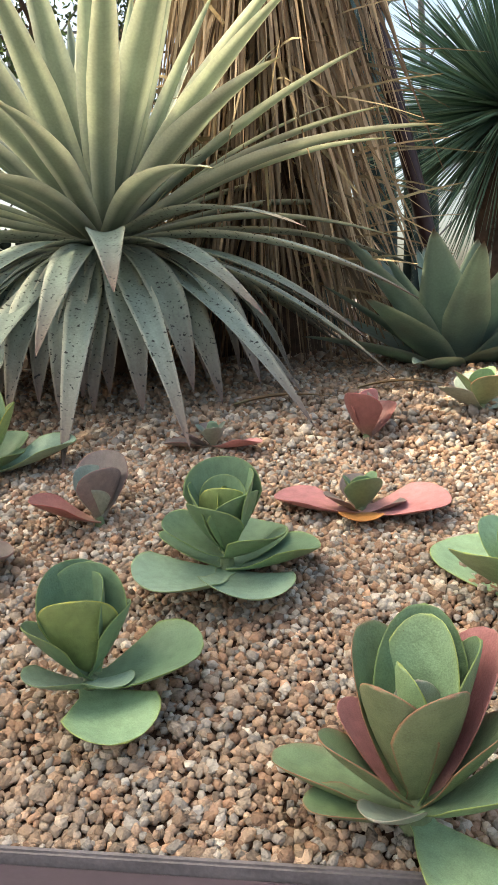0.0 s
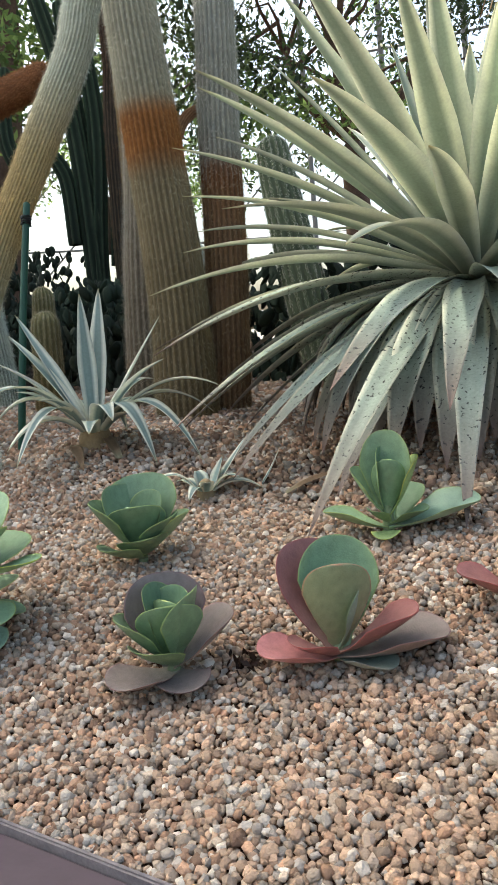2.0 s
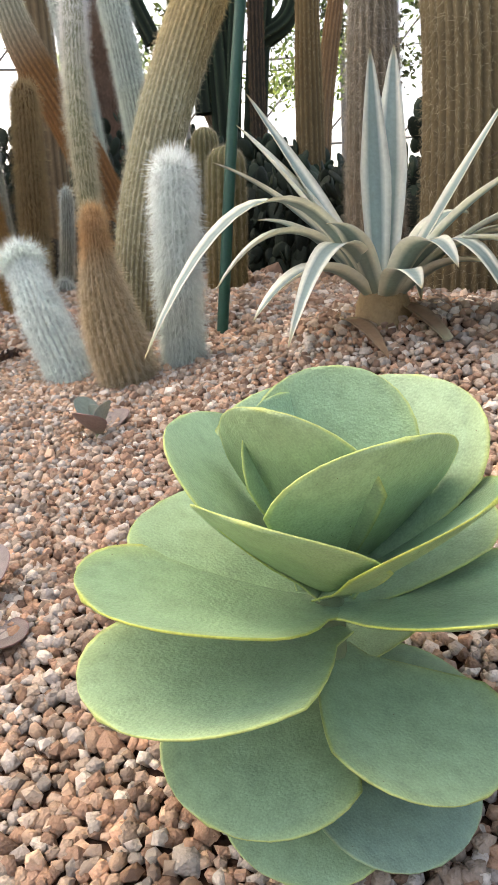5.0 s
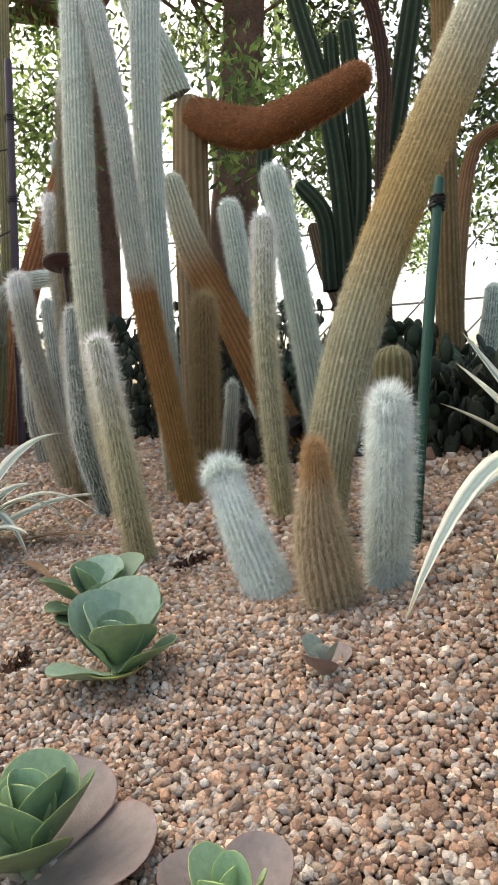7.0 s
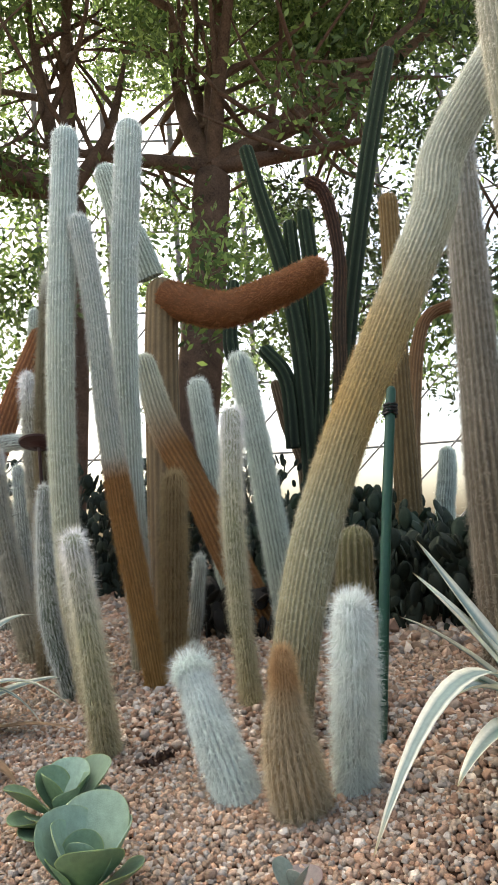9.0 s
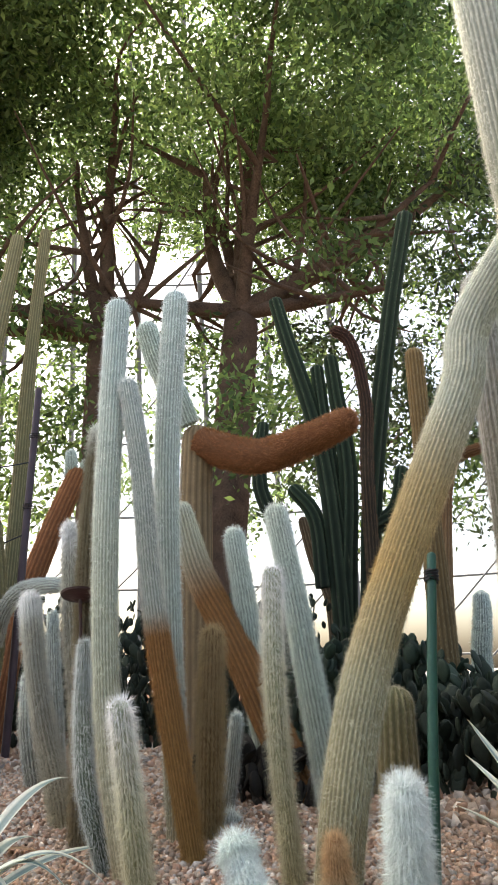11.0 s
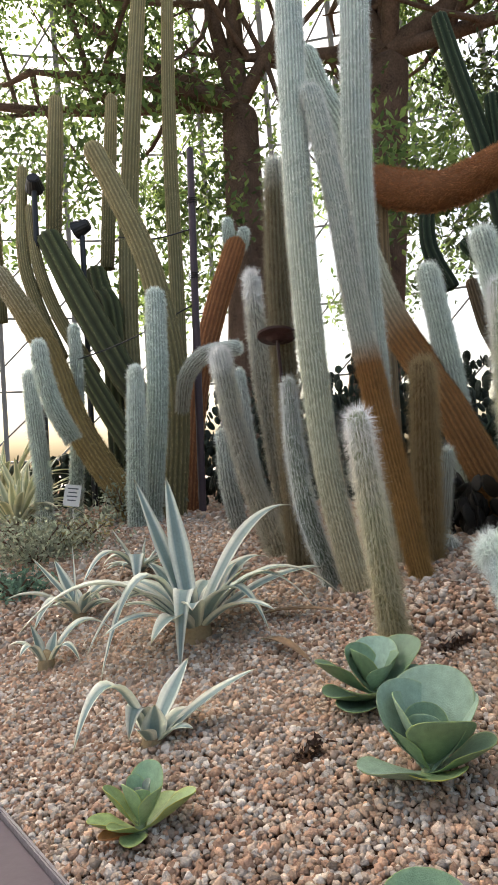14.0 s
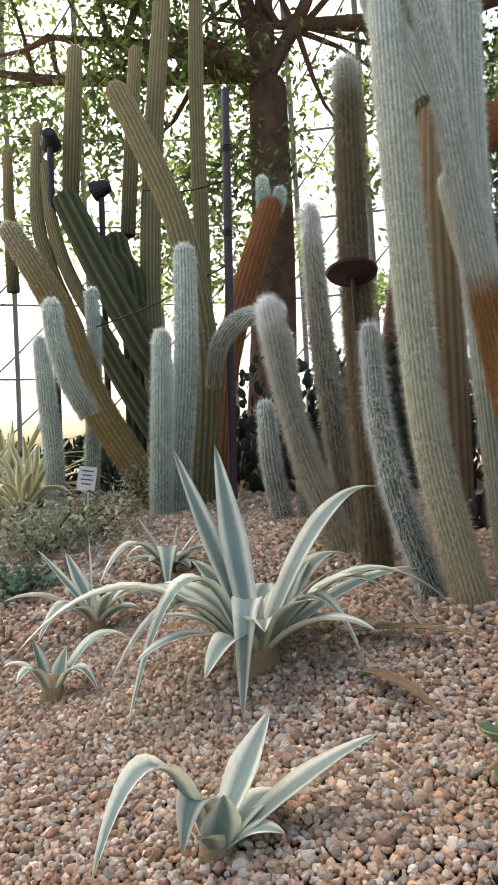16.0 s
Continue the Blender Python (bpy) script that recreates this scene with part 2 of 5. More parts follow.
STYLES = {
    # skin colours along the stem, spine colours along the stem, ribs, rib depth, spine length, spines per square metre
    "frost": ([(0, (0.253, 0.206, 0.0926)), (.5, (0.29, 0.29, 0.164)), (1, (0.33, 0.37, 0.252))], [(0, (0.532, 0.466, 0.265)), (.6, (0.726, 0.7, 0.529)), (1, (0.93, 0.93, 0.93))], 18, 0.06, 0.0213, 69000),
    "tall": ([(0, (0.30, 0.25, 0.14)), (.3, (0.36, 0.37, 0.27)), (1, (0.43, 0.52, 0.48))], [(0, (0.54, 0.46, 0.29)), (.3, (0.72, 0.74, 0.61)), (1, (0.91, 0.95, 0.93))], 24, 0.024, 0.014, 109249),
    "tallR": ([(0, (0.33, 0.28, 0.16)), (.3, (0.40, 0.44, 0.37)), (1, (0.46, 0.54, 0.49))], [(0, (0.56, 0.5, 0.35)), (.3, (0.76, 0.81, 0.74)), (1, (0.92, 0.95, 0.93))], 24, 0.024, 0.014, 109249),
    "band": ([(0, (0.288, 0.167, 0.0525)), (.42, (0.249, 0.125, 0.042)), (.47, (0.33, 0.36, 0.3)), (1, (0.36, 0.42, 0.38))], [(0, (0.403, 0.249, 0.084)), (.42, (0.403, 0.208, 0.0735)), (.47, (0.62, 0.62, 0.55)), (1, (0.8, 0.82, 0.78))], 22, 0.024, 0.015, 109249),
    "armstem": ([(0, (.22, .15, .08)), (1, (.24, .17, .09))], [(0, (.36, .27, .15)), (1, (.36, .27, .15))], 16, .02, .004, 20000),
    "rust": ([(0, (0.17, 0.07, 0.027)), (1, (0.19, 0.08, 0.032))], [(0, (0.34, 0.145, 0.058)), (1, (0.42, 0.2, 0.09))], 0, 0, .018, 75000),
    "pale": ([(0, (0.407, 0.456, 0.373)), (1, (0.407, 0.479, 0.417))], [(0, (0.75, 0.798, 0.703)), (1, (0.857, 0.93, 0.879))], 22, 0.024, 0.015, 51749),
    "diag": ([(0, (0.186, 0.0889, 0.0314)), (.7, (0.233, 0.119, 0.0419)), (.85, (0.389, 0.376, 0.279)), (1, (0.437, 0.456, 0.359))], [(0, (0.35, 0.178, 0.0629)), (.7, (0.397, 0.201, 0.0733)), (.85, (0.729, 0.684, 0.539)), (1, (0.846, 0.866, 0.718))], 20, 0.042, 0.0125, 51749),
    "brown": ([(0, (0.211, 0.131, 0.0523)), (1, (0.233, 0.154, 0.0681))], [(0, (0.385, 0.284, 0.137)), (1, (0.49, 0.38, 0.21))], 18, 0.054, 0.025, 69000),
    "greyish": ([(0, (0.223, 0.209, 0.156)), (1, (0.335, 0.372, 0.335))], [(0, (0.503, 0.489, 0.402)), (1, (0.782, 0.837, 0.781))], 16, 0.036, 0.0175, 57499),
    "silver": ([(0, (0.258, 0.285, 0.22)), (.4, (0.343, 0.399, 0.329)), (1, (0.397, 0.467, 0.406))], [(0, (0.536, 0.57, 0.483)), (.4, (0.707, 0.775, 0.681)), (1, (0.879, 0.93, 0.867))], 20, 0.024, 0.02, 69000),
    "lean": ([(0, (0.25, 0.21, 0.11)), (.22, (0.32, 0.30, 0.18)), (.34, (0.38, 0.27, 0.11)), (.45, (0.38, 0.30, 0.15)), (.56, (0.41, 0.42, 0.32)), (1, (0.47, 0.52, 0.46))], [(0, (0.52, 0.48, 0.33)), (.22, (0.66, 0.63, 0.47)), (.34, (0.68, 0.5, 0.22)), (.45, (0.7, 0.56, 0.31)), (.56, (0.82, 0.82, 0.69)), (1, (0.9, 0.93, 0.9))], 30, 0.027, 0.013, 110000),
    "pillow": ([(0, (0.493, 0.57, 0.527)), (1, (0.579, 0.661, 0.615))], [(0, (0.793, 0.866, 0.801)), (1, (0.884, 0.93, 0.898))], 20, .04, .018, 130000),
    "tan": ([(0, (0.36, 0.29, 0.17)), (.74, (0.36, 0.28, 0.16)), (.86, (0.32, 0.19, 0.085)), (1, (0.33, 0.19, 0.09))], [(0, (0.66, 0.57, 0.4)), (.74, (0.64, 0.54, 0.37)), (.86, (0.52, 0.34, 0.17)), (1, (0.57, 0.39, 0.21))], 22, 0.05, 0.0145, 126499),
    "fluff": ([(0, (0.536, 0.616, 0.549)), (1, (0.643, 0.73, 0.669))], [(0, (0.814, 0.889, 0.813)), (1, (0.884, 0.93, 0.898))], 20, .04, .022, 150000),
    "golden": ([(0, (.16, .11, .04)), (1, (.2, .19, .09))], [(0, (.4, .28, .12)), (1, (.55, .5, .36))], 16, .13, .010, 40000),
    "woolly": ([(0, (0.167, 0.133, 0.068)), (.5, (0.23, 0.215, 0.155)), (.86, (0.30, 0.30, 0.24)), (.92, (0.6, 0.62, 0.58)), (1, (0.68, 0.7, 0.66))], [(0, (0.38, 0.33, 0.22)), (.5, (0.55, 0.53, 0.44)), (.86, (0.7, 0.7, 0.62)), (.92, (0.92, 0.93, 0.9)), (1, (0.93, 0.93, 0.92))], 16, 0.06, 0.0245, 80000),
    "shaggy": ([(0, (0.132, 0.0955, 0.0509)), (.9, (0.16, 0.128, 0.0713)), (1, (0.392, 0.408, 0.369))], [(0, (0.264, 0.212, 0.122)), (.9, (0.32, 0.287, 0.194)), (1, (0.833, 0.867, 0.795))], 16, 0.06, 0.0225, 69000),
    "greenfuzz": ([(0, (.07, .09, .05)), (1, (.17, .2, .15))], [(0, (.6, .62, .56)), (1, (.75, .78, .76))], 18, .10, .020, 60000),
    "goldlean": ([(0, (0.211, 0.145, 0.0525)), (.7, (0.231, 0.167, 0.063)), (1, (0.3, 0.26, 0.16))], [(0, (0.384, 0.291, 0.126)), (.7, (0.403, 0.312, 0.147)), (1, (0.66, 0.6, 0.46))], 20, 0.03, 0.0175, 28749),
    "olive": ([(0, (0.11, 0.095, 0.042)), (.5, (0.21, 0.18, 0.085)), (1, (0.32, 0.27, 0.14))], [(0, (0.42, 0.33, 0.17)), (1, (0.56, 0.46, 0.26))], 16, .04, .010, 16000),
    "greenrib": ([(0, (0.0378, 0.0415, 0.0181)), (1, (0.0756, 0.0864, 0.0363))], [(0, (0.27, 0.23, 0.121)), (1, (0.324, 0.3, 0.161))], 9, .14, .010, 6000),
    "rusty": ([(0, (0.177, 0.0684, 0.0263)), (1, (0.266, 0.103, 0.0368))], [(0, (0.354, 0.16, 0.063)), (1, (0.465, 0.228, 0.0945))], 16, 0.024, 0.015, 28749),
    "column": ([(0, (0.162, 0.119, 0.0578)), (0.303, (0.205, 0.162, 0.0893)), (0.33, (0.232, 0.0944, 0.0243)), (0.38, (0.255, 0.107, 0.0302)), (0.402, (0.281, 0.259, 0.179)), (1, (0.435, 0.454, 0.378))], [(0, (0.389, 0.324, 0.2)), (0.303, (0.443, 0.389, 0.263)), (0.33, (0.432, 0.214, 0.0735)), (0.38, (0.454, 0.226, 0.084)), (0.402, (0.605, 0.562, 0.441)), (1, (0.93, 0.93, 0.871))], 30, 0.036, 0.015, 80500),
    "column2": ([(0, (0.153, 0.0936, 0.0473)), (0.26, (0.183, 0.104, 0.0525)), (0.322, (0.153, 0.0624, 0.021)), (0.343, (0.27, 0.26, 0.21)), (1, (0.34, 0.36, 0.33))], [(0, (0.345, 0.26, 0.158)), (0.286, (0.345, 0.229, 0.126)), (0.343, (0.55, 0.53, 0.46)), (1, (0.74, 0.75, 0.72))], 24, 0.036, 0.015, 69000),
    "columnback": ([(0, (.17, .13, .08)), (1, (.27, .26, .21))], [(0, (.42, .35, .25)), (1, (.74, .73, .68))], 20, 0.036, 0.02, 69000),
    "tanback": ([(0, (0.192, 0.135, 0.063)), (1, (0.249, 0.156, 0.063))], [(0, (0.345, 0.281, 0.158)), (1, (0.384, 0.291, 0.158))], 16, 0.03, 0.01, 28749),
    "greencol": ([(0, (.09, .11, .06)), (1, (.12, .15, .085))], [(0, (.5, .48, .38)), (1, (.6, .6, .5))], 16, .11, .010, 30000),
    "brownback": ([(0, (0.163, 0.115, 0.0577)), (.6, (0.192, 0.104, 0.042)), (1, (0.153, 0.0624, 0.021))], [(0, (0.288, 0.229, 0.137)), (1, (0.345, 0.208, 0.105))], 14, .06, .010, 20000),
    "dark": ([(0, (.035, .032, .02)), (.6, (.06, .042, .025)), (1, (.05, .02, .013))], [(0, (.16, .11, .06)), (1, (.2, .09, .05))], 12, .1, .018, 15000),
    "darkgreen": ([(0, (0.02, 0.0286, 0.0156)), (1, (0.0375, 0.0585, 0.03))], [(0, (0.2, 0.195, 0.12)), (1, (0.25, 0.247, 0.156))], 8, .17, .008, 5000),
    "bluecol": ([(0, (.06, .09, .085)), (1, (.10, .15, .145))], [(0, (.3, .3, .25)), (1, (.4, .4, .34))], 8, .16, .008, 6000),
    "finger": ([(0, (.06, .045, .025)), (1, (.13, .085, .045))], [(0, (.24, .17, .1)), (1, (.34, .26, .17))], 12, .07, .014, 15000),
}
rs = np.random.RandomState(7)


def stem(points, style, parent, name="stem"):
    """A ribbed, spiny cactus stem as two parts: its flesh and its coat of spines."""
    skin, coat, ribs, depth, length, dens = STYLES[style]
    depth = min(depth * 1.5, 0.07) if ribs > 10 else depth
    V, F, s, th, c, a, b, r, L = ribbed_tube(points, ribs, depth)
    tone = stops(np.repeat(s, V.shape[1]), skin)
    # skin darkens into the grooves between ribs, shade put into the colour
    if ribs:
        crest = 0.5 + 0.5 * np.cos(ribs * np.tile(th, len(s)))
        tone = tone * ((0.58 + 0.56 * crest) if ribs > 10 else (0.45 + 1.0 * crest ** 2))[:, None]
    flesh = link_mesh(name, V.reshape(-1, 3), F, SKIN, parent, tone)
    area = 2 * math.pi * float(np.mean(r)) * L
    near = points[0][1] < 2.4 and points[0][0] > -2.75 and length > 0.009 and dens > 25000
    n = int(min(dens * area * 3.4, 46000)) if near else int(min(dens * area * 1.5, 15000))
    u = np.sort(rs.rand(n)) ** 0.97
    if ribs:
        k = rs.randint(0, ribs, n) * 2 * math.pi / ribs + rs.normal(0, (0.8 if ribs > 10 else 0.3) / ribs, n)
    else:
        k = rs.rand(n) * 2 * math.pi
    I = np.interp(u, s, np.arange(len(s)))
    lo = np.clip(I.astype(int), 0, len(s) - 2)
    f = (I - lo)[:, None]
    mixr = lambda A: A[lo] * (1 - f) + A[lo + 1] * f
    C, A, B, R = mixr(c[:, :3]), mixr(a), mixr(b), mixr(r[:, None])
    N = np.cos(k)[:, None] * A + np.sin(k)[:, None] * B
    T = np.cross(A, B)
    tip = np.clip((u - (1 - points[-1][3] / L)) / (points[-1][3] / L), 0, 1)[:, None]
    tdir = np.gradient(c[:, :3], axis=0)
    tdir /= np.linalg.norm(tdir, axis=1)[:, None]
    T = mixr(tdir)
    base = C + N * R * (1 + depth * 0.8)
    way = N * (0.42 - 0.15 * tip) + T * (rs.normal(-0.45, 0.4, (n, 1)) * (1 - tip) + 0.8 * tip) + rs.normal(0, 0.38, (n, 3))
    way /= np.linalg.norm(way, axis=1)[:, None]
    ln = length * (0.5 + 0.8 * rs.rand(n, 1))
    side = np.cross(way, rs.normal(0, 1, (n, 3)))
    side /= np.linalg.norm(side, axis=1)[:, None]
    w = 0.00022 + length * 0.011 if near else 0.0009 + length * 0.018
    P = np.stack([base - side * w, base + side * w, base + way * ln], 1).reshape(-1, 3)
    col = stops(u, coat) * (0.6 + 0.65 * rs.rand(n, 1))
    sp = link_mesh("spine_coat", P, np.arange(3 * n).reshape(-1, 3), SPINE, flesh, np.repeat(col, 3, 0), smooth=False)
    tagged(sp, kind="stuff")
    return flesh


def rooted(points):
    """Carries a stem down into the gravel where its foot stands clear of it."""
    x, y, z, r = points[0]
    g = float(rise(x, y))
    if z > g - 0.01:
        nx, ny, nz, nr = points[1]
        k = min(0.3, (z - g + 0.03) / max(nz - z, 0.05))
        return [(x - (nx - x) * k * 0.5, y - (ny - y) * k * 0.5, g - 0.03, r * 1.02)] + list(points)
    return points


def cactus(points, style, label, of=None):
    if of is not None:
        return stem(points, style, of)
    points = rooted(points)
    x, y, z, r = points[0]
    t = thing("columnar_cactus", (0, 0, 0), label, "cactus", "columnar cacti")
    stem(points, style, t)
    return t

# ---- large structure ----
def edge_y(x):
    return 0.5 - 0.07 * x


def sheet(name, xs, ys, z, mat, label, kind="structure"):
    X, Y = np.meshgrid(xs, ys, indexing="ij")
    Z = z(X, Y) if callable(z) else np.full_like(X, z)
    a, b = X.shape
    i = (np.arange(a - 1)[:, None] * b + np.arange(b - 1)[None]).ravel()
    ob = link_mesh(name, np.stack([X, Y, Z], -1).reshape(-1, 3), np.stack([i, i + b, i + b + 1, i + 1], -1), mat)
    return tagged(ob, label, name.replace("_", " "), kind=kind)


def bed_height(X, D):
    return rise(X, edge_y(X) + D)


def gravel_sheet():
    """The bed, laid out by distance from the kerb."""
    xs = np.r_[np.linspace(-14, -4, 40), np.linspace(-3.9, 2.0, 200), np.linspace(2.2, 8, 20)]
    ds = np.r_[np.linspace(0, 1.8, 90), np.linspace(1.9, 12, 50)]
    X, D = np.meshgrid(xs, ds, indexing="ij")
    Y = edge_y(X) + D
    Z = rise(X, Y) - 0.004
    a, b = X.shape
    i = (np.arange(a - 1)[:, None] * b + np.arange(b - 1)[None]).ravel()
    ob = link_mesh("planting_bed", np.stack([X, Y, Z], -1).reshape(-1, 3), np.stack([i, i + b, i + b + 1, i + 1], -1), SOIL)
    return tagged(ob, "sloping bed of reddish brown gravel and grit", "ground", kind="structure")


bed = gravel_sheet()
sheet("ground", np.array([-900, 0, 900.0]), np.array([-900, 0, 900.0]), -0.02, CONCRETE, "pale paving around the raised bed, to the horizon")


def prism(bm, p0, p1, width, z0, z1):
    """A straight bar between two plan points, growing to its right."""
    d = (Vector(p1) - Vector(p0)).normalized()
    n = Vector((d.y, -d.x)) * width
    q = [Vector(p0), Vector(p1), Vector(p1) + n, Vector(p0) + n]
    lo = [bm.verts.new((v.x, v.y, z0)) for v in q]
    hi = [bm.verts.new((v.x, v.y, z1)) for v in q]
    bm.faces.new(hi)
    bm.faces.new(lo[::-1])
    for i in range(4):
        bm.faces.new((lo[i], lo[(i + 1) % 4], hi[(i + 1) % 4], hi[i]))


kerb = thing("planter_kerb", (0, 0, 0), "mauve-grey painted planter kerb with a thin pale metal edge", "kerb", kind="structure")
for name, off, w, z0, z1, mat in (("edging_strip", 0.0, 0.007, 0.7, 0.876, KERBEDGE), ("kerb_cap", 0.0075, 0.13, 0.80, 0.866, KERB), ("planter_wall", 0.025, 0.09, -0.02, 0.798, KERB)):
    bm = bmesh.new()
    prism(bm, (-14, edge_y(-14) - off), (8, edge_y(8) - off), w, z0, z1)
    bmesh.ops.recalc_face_normals(bm, faces=bm.faces)
    bmesh.ops.bevel(bm, geom=bm.edges[:], offset=0.002, segments=2, affect="EDGES")
    part(name, bm, mat, kerb)

# unseen wall, added to cut the low skylight that reaches the bed
bm = bmesh.new()
prism(bm, (-24, -9.0), (18, -9.0), 0.3, -0.02, 4.0)
bmesh.ops.recalc_face_normals(bm, faces=bm.faces)
me = bpy.data.meshes.new("light_blocking_wall")
bm.to_mesh(me)
bm.free()
me.materials.append(CONCRETE)
tagged(new("light_blocking_wall", me), "unseen plain grey wall added behind the path to block low skylight", "wall", kind="structure")

# the glasshouse: curved steel ribs and rings far behind the planting
dome = thing("glasshouse_frame", (0, 0, 0), "white steel lattice ribs of a large glasshouse", "glasshouse", kind="structure")


def dome_point(az, h):
    r = 30 - 0.018 * h * h
    return (-4 + r * math.sin(az), r * math.cos(az), h)


for k in range(-18, 9):
    az0 = radians(k * 6)
    V, F, *_ = ribbed_tube([(*dome_point(az0, h), 0.11) for h in (-1, 6, 12, 18, 24, 28)], sides=6, step=2.0, round_tip=False)
    link_mesh("rib", V.reshape(-1, 3), F, STEEL, dome)
for h in range(2, 29, 3):
    V, F, *_ = ribbed_tube([(*dome_point(radians(a), h), 0.05) for a in range(-110, 55, 6)], sides=6, step=2.0, round_tip=False)
    link_mesh("ring", V.reshape(-1, 3), F, STEEL, dome)
for k in range(-18, 8):
    pts = [(*dome_point(radians(k * 6 + h * 2), h), 0.04) for h in (0, 6, 12, 18, 24)]
    V, F, *_ = ribbed_tube(pts, sides=5, step=2.5, round_tip=False)
    link_mesh("brace", V.reshape(-1, 3), F, STEEL, dome)

# ---- columnar cacti ----
cactus([(-1.993, 1.328, 1.012, 0.023), (-1.975, 1.27, 1.235, 0.02), (-1.95, 1.207, 1.441, 0.017)], "frost", "slender columnar cactus with white spines in the gravel")
cactus([(-2.239, 1.511, 1.057, 0.031), (-2.302, 1.503, 1.31, 0.029), (-2.327, 1.496, 1.587, 0.03), (-2.363, 1.517, 1.891, 0.032), (-2.417, 1.568, 2.239, 0.033), (-2.455, 1.613, 2.619, 0.034)], "tall", "tall columnar cactus densely covered in white hair")
cactus([(-2.309, 1.747, 1.148, 0.031), (-2.345, 1.746, 1.593, 0.032), (-2.37, 1.754, 2.124, 0.036), (-2.367, 1.784, 2.694, 0.037)], "tallR", "tall upright columnar cactus with silvery hair")
cactus([(-2.148, 1.63, 1.069, 0.023), (-2.187, 1.615, 1.286, 0.027), (-2.222, 1.591, 1.515, 0.028), (-2.263, 1.582, 1.76, 0.026), (-2.309, 1.59, 2.029, 0.026), (-2.372, 1.584, 2.317, 0.026)], "band", "columnar cactus with white tip and rusty lower stem")
arm_plant = thing("branched_cactus", (0, 0, 0), "branching tan cactus with a rust-brown arm", "cactus", "columnar cacti")
stem(rooted([(-3.131, 2.725, 1.748, 0.078), (-3.132, 2.724, 2.251, 0.077), (-3.122, 2.733, 2.648, 0.073)]), "armstem", arm_plant)
stem([(-3.098, 2.728, 2.545, 0.082), (-2.812, 2.783, 2.435, 0.079), (-2.538, 2.803, 2.459, 0.07), (-2.276, 2.783, 2.503, 0.053)], "rust", arm_plant)
stem([(-3.164, 2.694, 2.649, 0.063), (-3.191, 2.623, 2.814, 0.06), (-3.224, 2.543, 2.97, 0.054), (-3.24, 2.473, 3.148, 0.046)], "pale", arm_plant)
cactus([(-2.088, 2.1, 1.018, 0.045), (-2.238, 2.186, 1.172, 0.05), (-2.347, 2.185, 1.369, 0.052), (-2.473, 2.188, 1.587, 0.051), (-2.618, 2.178, 1.823, 0.048), (-2.684, 2.142, 2.087, 0.033)], "diag", "leaning rust-brown columnar cactus with pale top")
cactus([(-2.227, 1.771, 1.086, 0.027), (-2.236, 1.791, 1.338, 0.029), (-2.235, 1.803, 1.605, 0.025)], "brown", "short brown hairy columnar cactus")
cactus([(-2.334, 1.963, 1.074, 0.017), (-2.315, 1.974, 1.223, 0.017), (-2.282, 1.959, 1.375, 0.014)], "greyish", "small grey hairy cactus shoot")
cactus([(-1.839, 1.591, 1.075, 0.017), (-1.885, 1.622, 1.269, 0.018), (-1.91, 1.64, 1.486, 0.02), (-1.936, 1.682, 1.728, 0.021)], "frost", "upright columnar cactus with pale grey spines")
cactus([(-2.377, 2.242, 1.105, 0.032), (-2.4, 2.224, 1.377, 0.033), (-2.447, 2.229, 1.666, 0.033), (-2.506, 2.232, 1.978, 0.031)], "silver", "silvery columnar cactus with rounded tip")
cactus([(-2.004, 2.026, 1.063, 0.032), (-2.066, 2.075, 1.261, 0.035), (-2.116, 2.091, 1.486, 0.034), (-2.166, 2.1, 1.731, 0.032), (-2.231, 2.111, 1.998, 0.032)], "silver", "silvery columnar cactus with woolly tip")
cactus([(-1.694, 1.512, 1.067, 0.042), (-1.672, 1.522, 1.235, 0.043), (-1.662, 1.58, 1.403, 0.045), (-1.632, 1.646, 1.578, 0.045), (-1.592, 1.732, 1.763, 0.046), (-1.538, 1.808, 1.953, 0.049), (-1.48, 1.884, 2.153, 0.049), (-1.442, 1.96, 2.38, 0.051), (-1.13, 2.07, 2.84, 0.052)], "lean", "large leaning columnar cactus with golden middle")
pillow_cactus = cactus([(-1.654, 1.295, 1.015, 0.032), (-1.688, 1.295, 1.077, 0.031), (-1.727, 1.303, 1.139, 0.027), (-1.774, 1.322, 1.204, 0.019)], "pillow", "short leaning cactus with white hair and woolly cap")
stem([(-1.761, 1.317, 1.187, 0.027), (-1.769, 1.32, 1.198, 0.029), (-1.781, 1.325, 1.213, 0.022)], "fluff", pillow_cactus, "woolly_cap")
cactus([(-1.527, 1.292, 1.007, 0.039), (-1.521, 1.264, 1.075, 0.039), (-1.517, 1.242, 1.14, 0.031), (-1.505, 1.221, 1.202, 0.017), (-1.508, 1.224, 1.26, 0.011)], "tan", "short tapering tan cactus with a rusty woolly tip")
cactus([(-1.473, 1.359, 1.043, 0.024), (-1.446, 1.323, 1.192, 0.026), (-1.44, 1.318, 1.327, 0.022)], "fluff", "short upright cactus thickly covered in white hair")
cactus([(-1.818, 2.02, 1.075, 0.047), (-1.813, 2.022, 1.26, 0.047), (-1.808, 2.025, 1.44, 0.043)], "golden", "short golden-ribbed columnar cactus")
cactus([(-2.128, 2.386, 1.252, 0.044), (-2.121, 2.39, 1.4, 0.043), (-2.118, 2.392, 1.555, 0.037)], "golden", "short golden-ribbed columnar cactus")
cactus([(-2.73, 1.715, 1.082, 0.027), (-2.902, 1.775, 1.284, 0.028), (-2.997, 1.782, 1.516, 0.026), (-3.051, 1.777, 1.763, 0.03)], "woolly", "grey woolly columnar cactus with white crown")
